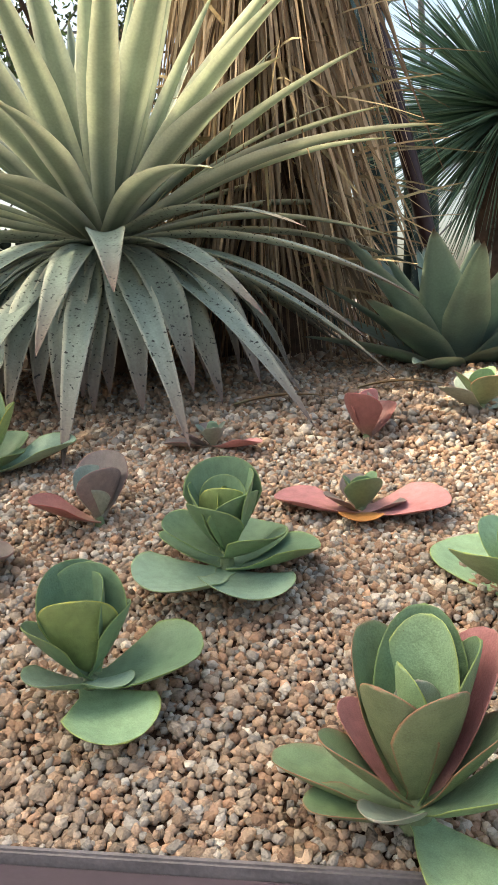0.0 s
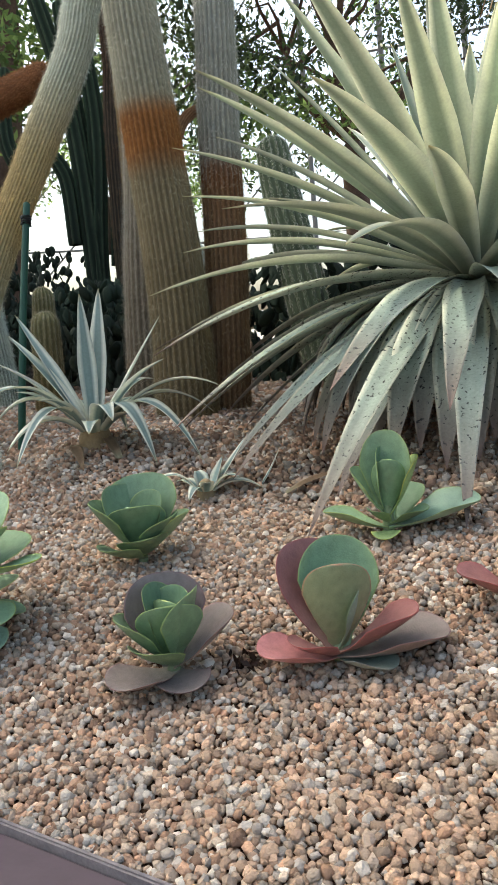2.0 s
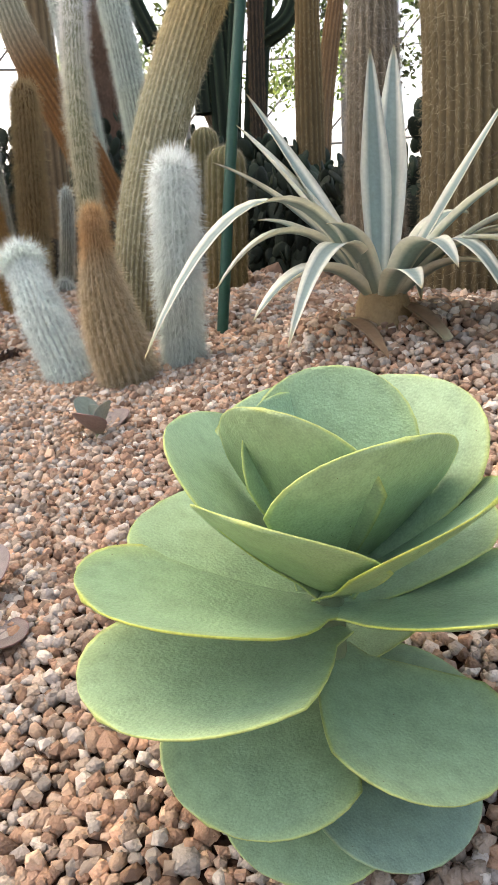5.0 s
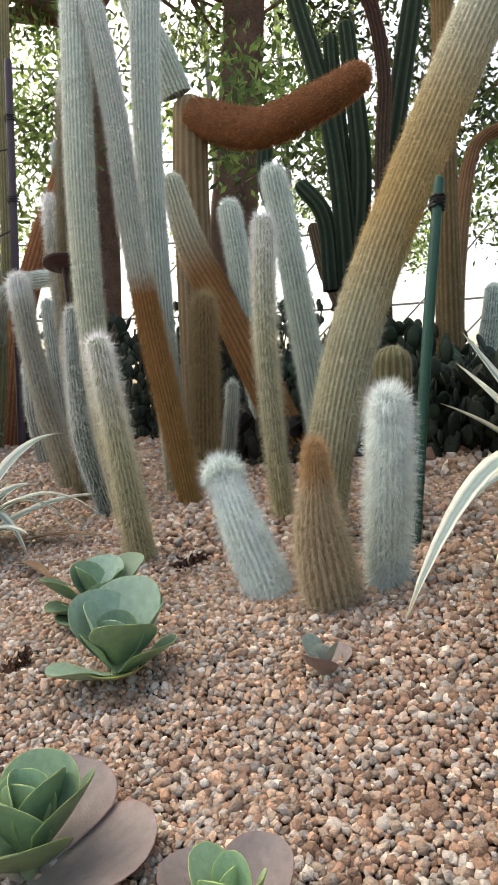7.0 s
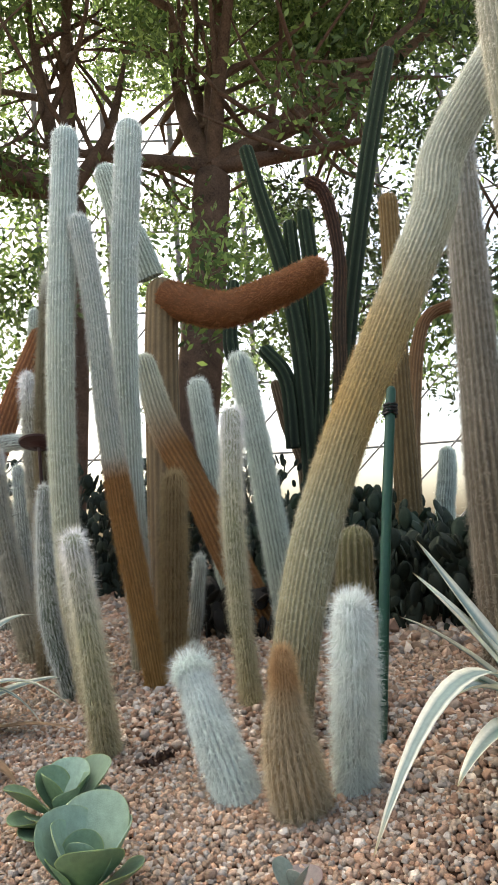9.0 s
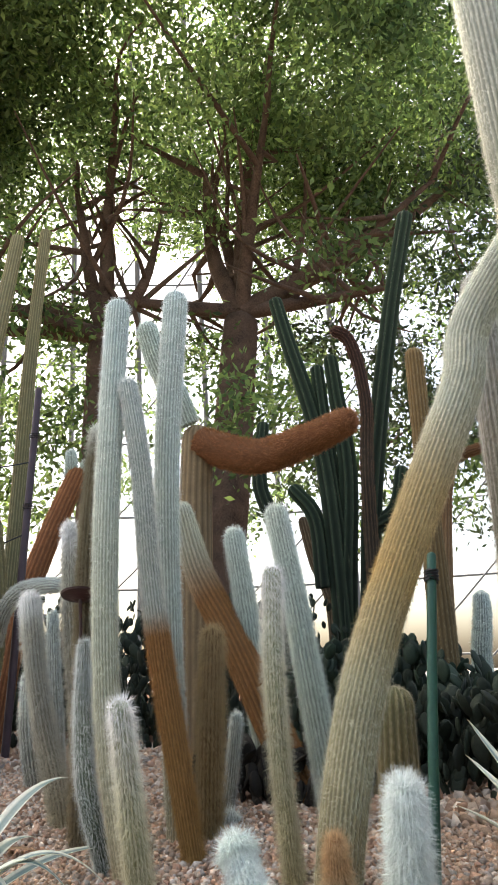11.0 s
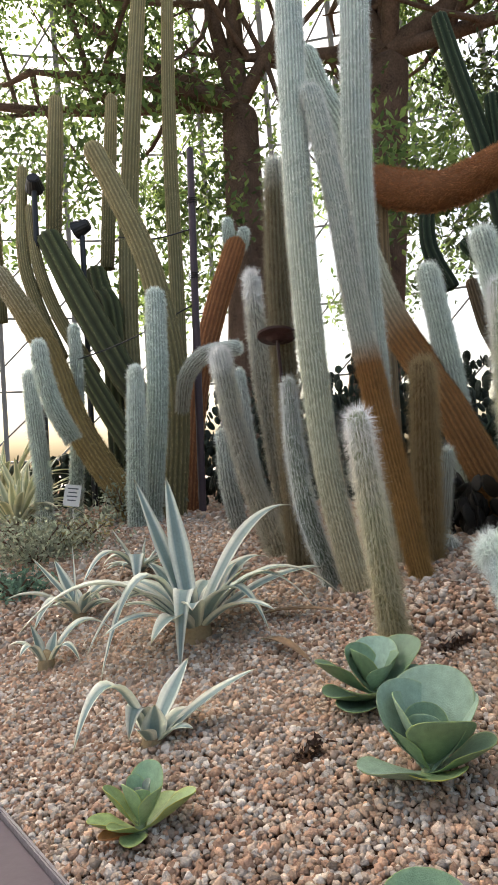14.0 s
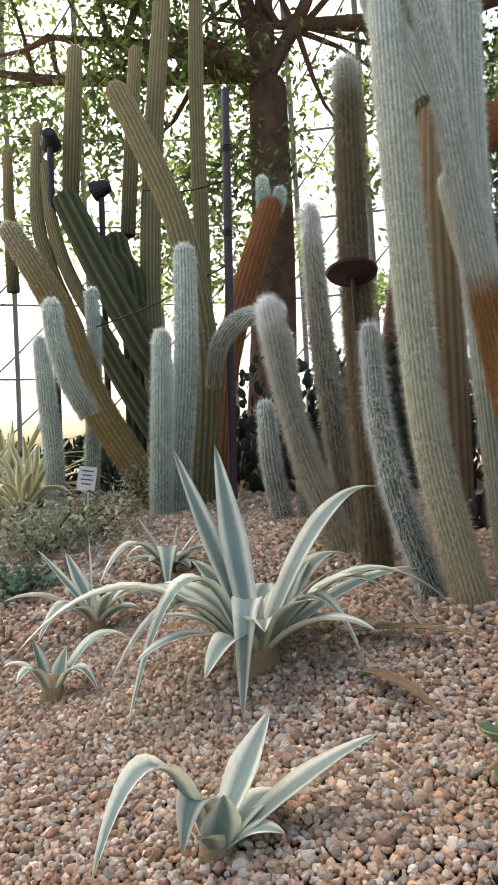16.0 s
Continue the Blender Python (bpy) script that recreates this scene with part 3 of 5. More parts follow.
cactus([(-2.918, 1.957, 1.057, 0.026), (-2.947, 1.928, 1.376, 0.027), (-2.94, 1.873, 1.693, 0.025), (-2.916, 1.825, 2.0, 0.018)], "woolly", "tall grey shaggy columnar cactus")
cactus([(-2.563, 1.642, 1.079, 0.027), (-2.607, 1.671, 1.447, 0.029), (-2.641, 1.693, 1.842, 0.030), (-2.704, 1.762, 2.289, 0.024)], "shaggy", "tall brown shaggy cactus with white tip")
cactus([(-2.333, 1.521, 1.07, 0.02), (-2.384, 1.503, 1.228, 0.021), (-2.461, 1.546, 1.396, 0.02), (-2.498, 1.571, 1.579, 0.015)], "greenfuzz", "green columnar cactus with long white spines")
cactus([(-2.334, 1.549, 1.023, 0.023), (-2.397, 1.59, 1.061, 0.023), (-2.404, 1.572, 1.116, 0.017)], "greyish", "stubby grey cactus at the base of taller columns")
cactus([(-2.259, 1.862, 1.0, 0.033), (-2.248, 1.869, 1.066, 0.031), (-2.238, 1.875, 1.139, 0.024)], "greyish", "stubby grey cactus shoot")
cactus([(-3.991, 2.076, 1.2, 0.041), (-3.963, 2.114, 1.704, 0.044), (-4.035, 2.179, 2.233, 0.042)], "silver", "tall silvery grey columnar cactus")
cactus([(-3.933, 1.957, 1.178, 0.038), (-3.907, 1.955, 1.506, 0.036), (-3.924, 1.978, 1.834, 0.030)], "silver", "silvery grey columnar cactus with flat tip")
gold_plant = thing("branched_cactus", (0, 0, 0), "leaning golden-brown cactus with a white branch", "cactus", "columnar cacti")
stem(rooted([(-4.211, 2.084, 1.184, 0.065), (-4.477, 1.957, 1.603, 0.068), (-4.668, 1.895, 2.026, 0.064), (-4.904, 1.737, 2.489, 0.048)]), "goldlean", gold_plant)
stem([(-4.153, 1.77, 1.513, 0.035), (-4.188, 1.699, 1.666, 0.036), (-4.207, 1.656, 1.847, 0.034), (-4.211, 1.647, 1.974, 0.030)], "silver", gold_plant)
cactus([(-4.58, 1.802, 1.355, 0.036), (-4.589, 1.782, 1.604, 0.036), (-4.598, 1.762, 1.895, 0.030)], "silver", "small white hairy columnar cactus")
cactus([(-4.69, 2.038, 1.231, 0.031), (-4.676, 2.066, 1.793, 0.030), (-4.677, 2.065, 2.169, 0.026)], "silver", "small white hairy cactus shoot")
cactus([(-4.061, 2.231, 1.068, 0.061), (-4.144, 2.344, 1.77, 0.063), (-4.279, 2.323, 2.395, 0.059), (-4.423, 2.223, 2.839, 0.055), (-4.526, 2.133, 3.134, 0.052)], "olive", "bent olive columnar cactus tied with wire")
clump_plant = thing("branched_cactus", (0, 0, 0), "large clump of olive and green branching cacti", "cactus", "columnar cacti")
stem(rooted([(-4.91, 2.667, 1.662, 0.070), (-5.127, 2.62, 1.993, 0.081), (-5.45, 2.52, 2.523, 0.088), (-5.727, 2.421, 3.041, 0.076)]), "greenrib", clump_plant)
stem([(-5.704, 2.468, 3.024, 0.050), (-5.783, 2.537, 3.552, 0.055), (-5.857, 2.61, 4.109, 0.045)], "olive", clump_plant)
stem(rooted([(-5.3, 2.796, 1.83, 0.060), (-5.568, 2.954, 2.516, 0.064), (-5.889, 3.216, 3.609, 0.067), (-6.292, 3.661, 5.579, 0.060)]), "olive", clump_plant)
stem(rooted([(-5.289, 3.181, 1.884, 0.050), (-5.626, 3.428, 2.814, 0.053), (-6.032, 3.722, 4.214, 0.056), (-6.396, 4.04, 5.892, 0.051)]), "olive", clump_plant)
stem([(-5.801, 2.93, 2.871, 0.048), (-5.82, 2.991, 3.486, 0.049), (-5.84, 3.063, 4.249, 0.041)], "olive", clump_plant)
stem([(-5.52, 2.39, 2.127, 0.047), (-5.713, 2.307, 2.579, 0.042), (-5.827, 2.292, 2.933, 0.040), (-5.967, 2.374, 3.576, 0.031)], "olive", clump_plant)
stem([(-5.337, 2.529, 2.006, 0.046), (-5.582, 2.4, 2.449, 0.041), (-5.739, 2.352, 2.839, 0.037), (-5.862, 2.364, 3.261, 0.030)], "olive", clump_plant)
stem([(-6.223, 2.28, 2.491, 0.040), (-6.227, 2.269, 2.929, 0.037), (-6.228, 2.268, 3.465, 0.029)], "olive", clump_plant)
stem(rooted([(-4.53, 2.517, 1.186, 0.062), (-4.777, 2.434, 1.523, 0.060), (-4.994, 2.351, 1.861, 0.057), (-5.114, 2.307, 2.077, 0.051)]), "greenrib", clump_plant)
stem(rooted([(-5.531, 2.797, 2.366, 0.075), (-5.667, 2.791, 2.639, 0.076), (-5.759, 2.799, 2.854, 0.069)]), "greenrib", clump_plant)
rusty_plant = thing("branched_cactus", (0, 0, 0), "rust-coloured cactus with white woolly buds", "cactus", "columnar cacti")
stem(rooted([(-4.297, 2.506, 1.197, 0.051), (-4.447, 2.697, 1.774, 0.062), (-4.511, 2.908, 2.273, 0.065), (-4.531, 3.142, 2.778, 0.062)]), "rusty", rusty_plant)
stem([(-4.565, 3.102, 2.7, 0.033), (-4.567, 3.099, 2.797, 0.033), (-4.569, 3.096, 2.907, 0.028)], "silver", rusty_plant)
stem([(-4.531, 3.142, 2.7, 0.036), (-4.512, 3.165, 2.766, 0.036), (-4.502, 3.177, 2.844, 0.028)], "silver", rusty_plant)
stem([(-3.979, 2.262, 1.633, 0.026), (-3.876, 2.226, 1.787, 0.032), (-3.755, 2.249, 1.873, 0.033), (-3.566, 2.312, 1.885, 0.029)], "greyish", rusty_plant)
cactus([(-3.237, 2.082, 1.185, 0.023), (-3.257, 2.058, 1.479, 0.023), (-3.27, 2.042, 1.732, 0.018)], "greyish", "small grey cactus shoot")
cactus([(-3.285, 2.024, 1.085, 0.029), (-3.308, 1.995, 1.29, 0.030), (-3.317, 1.983, 1.501, 0.024)], "greyish", "small grey cactus shoot")
cactus([(-1.165, 1.83, 1.137, 0.085), (-1.17, 1.827, 1.463, 0.078), (-1.197, 1.81, 1.84, 0.072), (-1.231, 1.786, 2.314, 0.064), (-1.273, 1.756, 3.3, 0.057)], "column", "massive columnar cactus with rusty band")
cactus([(-1.088, 1.938, 1.104, 0.061), (-1.071, 1.946, 1.53, 0.057), (-1.068, 1.948, 1.9, 0.053), (-1.06, 1.951, 2.18, 0.051), (-1.043, 1.958, 3.2, 0.046)], "column2", "tall columnar cactus with rusty lower half")
cactus([(-1.433, 2.054, 1.221, 0.062), (-1.477, 2.14, 1.556, 0.055), (-1.516, 2.236, 1.928, 0.047), (-1.565, 2.356, 2.7, 0.042)], "columnback", "spiny columnar cactus beside a larger one")
cactus([(-2.179, 3.225, 1.542, 0.054), (-2.17, 3.199, 1.834, 0.049), (-2.159, 3.175, 2.096, 0.043), (-2.139, 3.131, 2.9, 0.039)], "tanback", "tan columnar cactus stem")
cactus([(-1.006, 2.623, 1.149, 0.082), (-1.098, 2.692, 1.407, 0.08), (-1.231, 2.803, 1.845, 0.07), (-1.29, 2.861, 2.078, 0.057)], "greencol", "green ribbed columnar cactus with white spines")
cactus([(-2.35, 3.654, 1.494, 0.046), (-2.448, 3.948, 1.983, 0.043), (-2.494, 4.307, 2.63, 0.034), (-2.356, 4.509, 2.791, 0.033)], "brownback", "brown columnar cactus behind the stake")
cactus([(-2.35, 4.085, 1.528, 0.044), (-2.331, 4.093, 1.678, 0.043), (-2.315, 4.099, 1.866, 0.036)], "silver", "short white-tipped cactus in the shrubs")
cereus_plant = thing("branched_cactus", (0, 0, 0), "tall dark green branching cereus with brown dead top", "cactus", "columnar cacti")
stem(rooted([(-3.179, 4.535, 2.675, 0.042), (-3.152, 4.549, 3.299, 0.040), (-3.217, 4.514, 3.767, 0.042), (-3.329, 4.45, 3.902, 0.043)]), "dark", cereus_plant)
stem(rooted([(-3.525, 4.683, 1.959, 0.072), (-3.588, 4.644, 3.028, 0.065), (-3.781, 4.519, 3.982, 0.054), (-3.855, 4.467, 4.359, 0.049)]), "darkgreen", cereus_plant)
stem(rooted([(-3.491, 4.703, 1.957, 0.062), (-3.439, 4.733, 2.849, 0.063), (-3.483, 4.707, 3.524, 0.053), (-3.507, 4.693, 3.826, 0.048)]), "darkgreen", cereus_plant)
stem([(-3.358, 4.779, 1.869, 0.068), (-3.286, 4.817, 2.753, 0.066), (-3.085, 4.918, 4.068, 0.061), (-2.893, 5.004, 5.026, 0.058)], "darkgreen", cereus_plant)
stem([(-3.623, 4.622, 2.044, 0.062), (-3.657, 4.601, 2.535, 0.055), (-3.8, 4.505, 2.792, 0.048)], "darkgreen", cereus_plant)
stem([(-3.876, 4.451, 2.465, 0.054), (-3.981, 4.374, 2.802, 0.051), (-3.951, 4.396, 3.305, 0.041)], "darkgreen", cereus_plant)
stem([(-3.334, 4.791, 2.43, 0.056), (-3.153, 4.885, 2.578, 0.056), (-3.086, 4.918, 2.897, 0.044)], "darkgreen", cereus_plant)
stem([(-3.485, 4.706, 2.117, 0.056), (-3.576, 4.651, 3.363, 0.049), (-3.598, 4.638, 3.749, 0.045)], "darkgreen", cereus_plant)
fing_plant = thing("branched_cactus", (0, 0, 0), "slender brown finger cactus with many branches", "cactus", "columnar cacti")
stem(rooted([(-4.39, 5.965, 2.03, 0.057), (-4.507, 5.891, 2.457, 0.057), (-4.59, 5.837, 2.879, 0.048)]), "finger", fing_plant)
stem(rooted([(-4.39, 5.965, 2.03, 0.052), (-4.441, 5.933, 2.454, 0.051), (-4.485, 5.905, 2.712, 0.047)]), "finger", fing_plant)
stem([(-4.329, 6.002, 2.5, 0.047), (-4.382, 5.97, 2.876, 0.047), (-4.405, 5.956, 3.228, 0.037)], "finger", fing_plant)
stem([(-4.329, 6.002, 2.131, 0.052), (-4.308, 6.015, 2.446, 0.051), (-4.308, 6.015, 2.679, 0.042)], "finger", fing_plant)

# ---- paddle plants ----
KALS = {
    # blade, rim, underside tint
    "green": ((.14, .225, .135), (.27, .34, .10)),
    "bluish": ((.22, .32, .235), (.27, .34, .15)),
    "pale": ((.25, .375, .22), (.42, .47, .11)),
    "rimmed": ((.22, .35, .20), (.50, .53, .06)),
    "yellow": ((.24, .33, .14), (.50, .46, .07)),
    "mauve": ((.20, .165, .15), (.26, .13, .12)),
    "red": ((.27, .12, .11), (.36, .09, .08)),
    "pink": ((.46, .20, .20), (.5, .2, .17)),
    "redrim": ((.17, .25, .13), (.40, .16, .10)),
    "grey": ((.26, .31, .25), (.36, .30, .24)),
    "orange": ((.45, .20, .06), (.4, .15, .05)),
}
paddles = {}


def paddle_mesh(col, slim, cup):
    """A thick rounded paddle leaf along +x, one unit long, with a thin coloured rim."""
    key = (col, slim, cup)
    if key in paddles:
        return paddles[key]
    U, Wd = 14, 9
    u = np.sin(np.linspace(0, 1, U) * math.pi / 2)
    u[-2] = 0.985
    v = np.array((-1, -0.95, -0.74, -0.4, 0, 0.4, 0.74, 0.95, 1.0))
    half = slim * 0.44 * np.where(u < 0.56, np.maximum((u / 0.56) ** 0.7, 0.28), np.sqrt(np.clip(1 - np.abs((u - 0.56) / 0.44) ** 2.3, 0, 1))) + 0.002
    top, bot = [], []
    for i in range(U):
        for j in range(Wd):
            y = half[i] * v[j]
            z = cup * (y / max(slim * 0.45, 0.01)) ** 2 * 0.20 + cup * 0.22 * u[i] ** 2
            th = 0.022 * (1 - v[j] ** 4) * (1 - 0.6 * u[i] ** 4) + 0.004
            top.append((u[i], y, z + th * 0.5))
            bot.append((u[i], y, z - th))
    V = np.array(top + bot)
    F = []
    n = U * Wd
    for i in range(U - 1):
        for j in range(Wd - 1):
            a = i * Wd + j
            F.append((a, a + Wd, a + Wd + 1, a + 1))
            F.append((n + a, n + a + 1, n + a + Wd + 1, n + a + Wd))
        a, b = i * Wd, i * Wd + Wd - 1
        F.append((a, n + a, n + a + Wd, a + Wd))
        F.append((b, b + Wd, n + b + Wd, n + b))
    for j in range(Wd - 1):
        a = (U - 1) * Wd + j
        F.append((a, n + a, n + a + 1, a + 1))
    rim = 0.75 * np.maximum(np.abs(np.tile(np.tile(v, U), 2)) ** 30, np.tile(np.repeat(u, Wd), 2) ** 90)
    rim[n:] = np.maximum(rim[n:], 0.15)
    body, edge = np.array(KALS[col][0]), np.array(KALS[col][1])
    root = np.clip(1 - 2.5 * np.tile(np.repeat(u, Wd), 2), 0, 1)[:, None]
    tone = body * (1 - rim[:, None]) + edge * rim[:, None]
    tone = tone * (1 - 0.25 * root) + np.array((.3, .36, .2)) * 0.25 * root
    ob = link_mesh("leaf", V, np.array(F), PADDLE, None, tone)
    me = ob.data
    bpy.data.objects.remove(ob)
    paddles[key] = me
    return me


def paddle_plant(x, y, R, n, cols, label, turn=0.0, low=-8, high=78, slim=1.0, cup=0.6, stem_h=0.25, shrink=0.5, extra=(), tiers=()):
    """Crossed pairs of leaves up a short stem; cols run from the lowest leaves to the heart."""
    z = float(rise(x, y))
    t = thing("paddle_plant", (x, y, z - 0.004), label, "succulent", "paddle plants in the gravel")
    V, F, *_ = ribbed_tube([(0, 0, -0.015, R * 0.09), (0, 0, R * stem_h * 0.5, R * 0.08), (0, 0, R * stem_h, R * 0.06)], sides=10, step=0.02)
    link_mesh("stalk", V.reshape(-1, 3), F, SKIN, None, np.full((V.size // 3, 3), (.2, .24, .13))).parent = t
    r = random.Random(int(x * 1000) * 31 + int(y * 1000))
    rows = []
    for i in range(n):
        f = i / max(n - 1, 1)
        az = turn + (i // 2) * 90 + (i % 2) * 180 + r.uniform(-16, 16)
        rows.append((az, low + (high - low) * f ** 0.8 + r.uniform(-6, 6), R * (1 - shrink * f ** 1.3) * r.uniform(0.9, 1.08), R * stem_h * f, cols[min(int(f * len(cols)), len(cols) - 1)]))
    for row in extra:
        rows.append((*row[:2], R * row[2], R * 0.06, row[3]))
    for az, el, ln, h, col in tiers:
        rows.append((turn + az, el, ln, h, col))
    for az, el, ln, h, col in rows:
        ob = new("leaf", paddle_mesh(col, slim * (0.9 if el > 60 else 1.0), cup))
        ob.parent = t
        ob.matrix_basis = Matrix.Translation((0, 0, h + 0.006)) @ Matrix.Rotation(radians(az), 4, "Z") @ Matrix.Rotation(radians(-el), 4, "Y") @ Matrix.Rotation(radians(r.uniform(-8, 8)), 4, "X") @ Matrix.Diagonal((ln, ln, ln, 1))
    return t


paddle_plant(-0.016, 0.85, 0.11, 0, ["green"], "open green paddle plant with a pale heart in gravel", -84, slim=1.12, cup=0.9, stem_h=0.45, tiers=((-50, -4, 0.12, 0.012, "bluish"), (82, 2, 0.112, 0.014, "green"), (15, -8, 0.112, 0.012, "bluish"), (150, 4, 0.1, 0.016, "green"), (-140, 4, 0.1, 0.016, "green"), (-92, 20, 0.085, 0.03, "green"), (46, 15, 0.085, 0.028, "green"), (178, 64, 0.105, 0.04, "green"), (-105, 52, 0.09, 0.035, "green"), (104, 58, 0.095, 0.04, "green"), (-34, 42, 0.08, 0.036, "green"), (40, 50, 0.082, 0.038, "green"), (-10, 66, 0.07, 0.046, "yellow"), (140, 74, 0.075, 0.05, "green"), (-120, 78, 0.06, 0.052, "yellow")))
paddle_plant(-0.134, 0.668, 0.105, 0, ["green"], "green paddle plant with upright cupped leaves in gravel", -72, slim=0.95, cup=0.8, tiers=((-155, 66, 0.11, 0.02, "green"), (160, 70, 0.105, 0.022, "green"), (-18, 58, 0.09, 0.024, "yellow"), (-80, 38, 0.085, 0.016, "green"), (102, 70, 0.095, 0.024, "green"), (82, 48, 0.08, 0.02, "green"), (74, 8, 0.115, 0.012, "green"), (25, 6, 0.06, 0.014, "bluish"), (14, -9, 0.105, 0.006, "pale"), (-50, 14, 0.075, 0.012, "bluish")))
paddle_plant(0.152, 0.53, 0.165, 0, ["green"], "tall upright paddle plant with red-edged leaves", -100, slim=0.58, cup=0.55, stem_h=0.2, tiers=((-130, 62, 0.142, 0.0129, "redrim"), (172, 72, 0.15, 0.0172, "green"), (-60, 76, 0.103, 0.0301, "pale"), (-32, 60, 0.12, 0.0215, "redrim"), (-62, 36, 0.103, 0.0155, "redrim"), (-104, 44, 0.0946, 0.0138, "pink"), (-84, 14, 0.116, 0.0086, "redrim"), (-58, 12, 0.0946, 0.0086, "redrim"), (148, 76, 0.142, 0.0215, "pale"), (30, 60, 0.12, 0.0215, "redrim"), (100, 64, 0.138, 0.0172, "green"), (122, 56, 0.146, 0.0129, "pink"), (52, 30, 0.12, 0.0129, "green"), (30, -4, 0.12, 0.00688, "pale"), (-18, 24, 0.0903, 0.0103, "grey"), (10, 80, 0.086, 0.0344, "grey"), (75, 46, 0.112, 0.0138, "redrim")))
paddle_plant(-0.208, 0.996, 0.085, 0, ["green"], "small mauve paddle plant in gravel", -74, cup=0.8, tiers=((-82, 14, 0.1, 0.006, "red"), (-150, 58, 0.075, 0.012, "grey"), (150, 56, 0.095, 0.012, "mauve"), (25, 60, 0.078, 0.012, "mauve"), (-20, 50, 0.05, 0.014, "grey")))
paddle_plant(0.157, 1.017, 0.07, 8, ["mauve", "green", "green"], "flat paddle plant with two long pink leaves", 10, 10, 80, extra=((-8, 2, 1.75, "pink"), (172, 2, 1.75, "pink"), (-95, -2, 1.0, "orange")))
paddle_plant(-0.07, 1.23, 0.06, 10, ["mauve", "grey", "bluish"], "small grey-blue rosette with mauve lower leaves", 20, 2, 80, slim=0.7, extra=((-25, 0, 1.5, "pink"), (190, 0, 1.4, "mauve")))
paddle_plant(0.192, 1.276, 0.085, 6, ["red", "pink", "mauve"], "closed red paddle plant on gravel", 40, 35, 82, cup=1.0, shrink=0.2)
paddle_plant(0.41, 1.375, 0.10, 8, ["grey", "redrim", "pale"], "grey and pink paddle plant at a shaded bank", 10, 5, 75)
paddle_plant(0.305, 0.81, 0.11, 8, ["pale", "grey", "pale"], "pale paddle plant in sunlit gravel", 120, 5, 70)
paddle_plant(-0.429, 1.157, 0.12, 0, ["green"], "branching green paddle plant with upright heart", -75, slim=0.74, cup=0.75, stem_h=0.5, tiers=((-125, 74, 0.11, 0.03, "green"), (0, 68, 0.09, 0.035, "green"), (-100, 44, 0.095, 0.03, "pale"), (100, 54, 0.105, 0.03, "yellow"), (176, 78, 0.135, 0.03, "pale"), (-90, 5, 0.105, 0.012, "pale"), (90, 8, 0.145, 0.014, "bluish"), (-5, -6, 0.07, 0.008, "yellow"), (58, 15, 0.075, 0.018, "green"), (-30, 20, 0.06, 0.02, "green"), (150, 20, 0.1, 0.016, "green"), (40, 76, 0.07, 0.04, "green")))
paddle_plant(-0.806, 1.023, 0.1, 0, ["green"], "compact green paddle plant with broad cupped leaves", -55, slim=1.12, cup=0.9, tiers=((165, 52, 0.132, 0.016, "green"), (-140, 50, 0.12, 0.016, "green"), (-88, 38, 0.12, 0.014, "green"), (-8, 48, 0.096, 0.02, "green"), (4, 20, 0.084, 0.012, "green"), (88, 28, 0.102, 0.012, "pale"), (-48, 10, 0.084, 0.008, "green"), (50, 34, 0.096, 0.014, "green"), (120, 60, 0.096, 0.022, "green"), (-60, 64, 0.072, 0.024, "bluish")))
paddle_plant(-0.614, 0.79, 0.11, 0, ["green"], "green paddle plant with mauve lower leaves", -57, slim=1.05, cup=0.85, tiers=((0, 54, 0.09, 0.022, "green"), (58, 58, 0.095, 0.024, "green"), (-80, 34, 0.095, 0.016, "green"), (-115, 62, 0.095, 0.024, "green"), (-165, 56, 0.115, 0.012, "mauve"), (90, 28, 0.1, 0.012, "mauve"), (12, -6, 0.075, 0.006, "mauve"), (-55, -4, 0.09, 0.006, "mauve"), (140, 66, 0.085, 0.026, "green"), (-40, 72, 0.07, 0.03, "pale"), (-30, 22, 0.08, 0.014, "green")))
paddle_plant(-0.421, 0.861, 0.115, 0, ["green"], "red and green paddle plant in gravel", -71, slim=0.92, cup=0.85, tiers=((-138, 50, 0.14, 0.014, "red"), (-62, 2, 0.105, 0.008, "pink"), (8, 64, 0.115, 0.02, "redrim"), (176, 64, 0.135, 0.016, "green"), (90, 60, 0.085, 0.018, "bluish"), (70, 22, 0.115, 0.012, "red"), (82, 4, 0.135, 0.008, "mauve"), (48, -5, 0.08, 0.006, "grey"), (-40, 14, 0.08, 0.01, "red")))
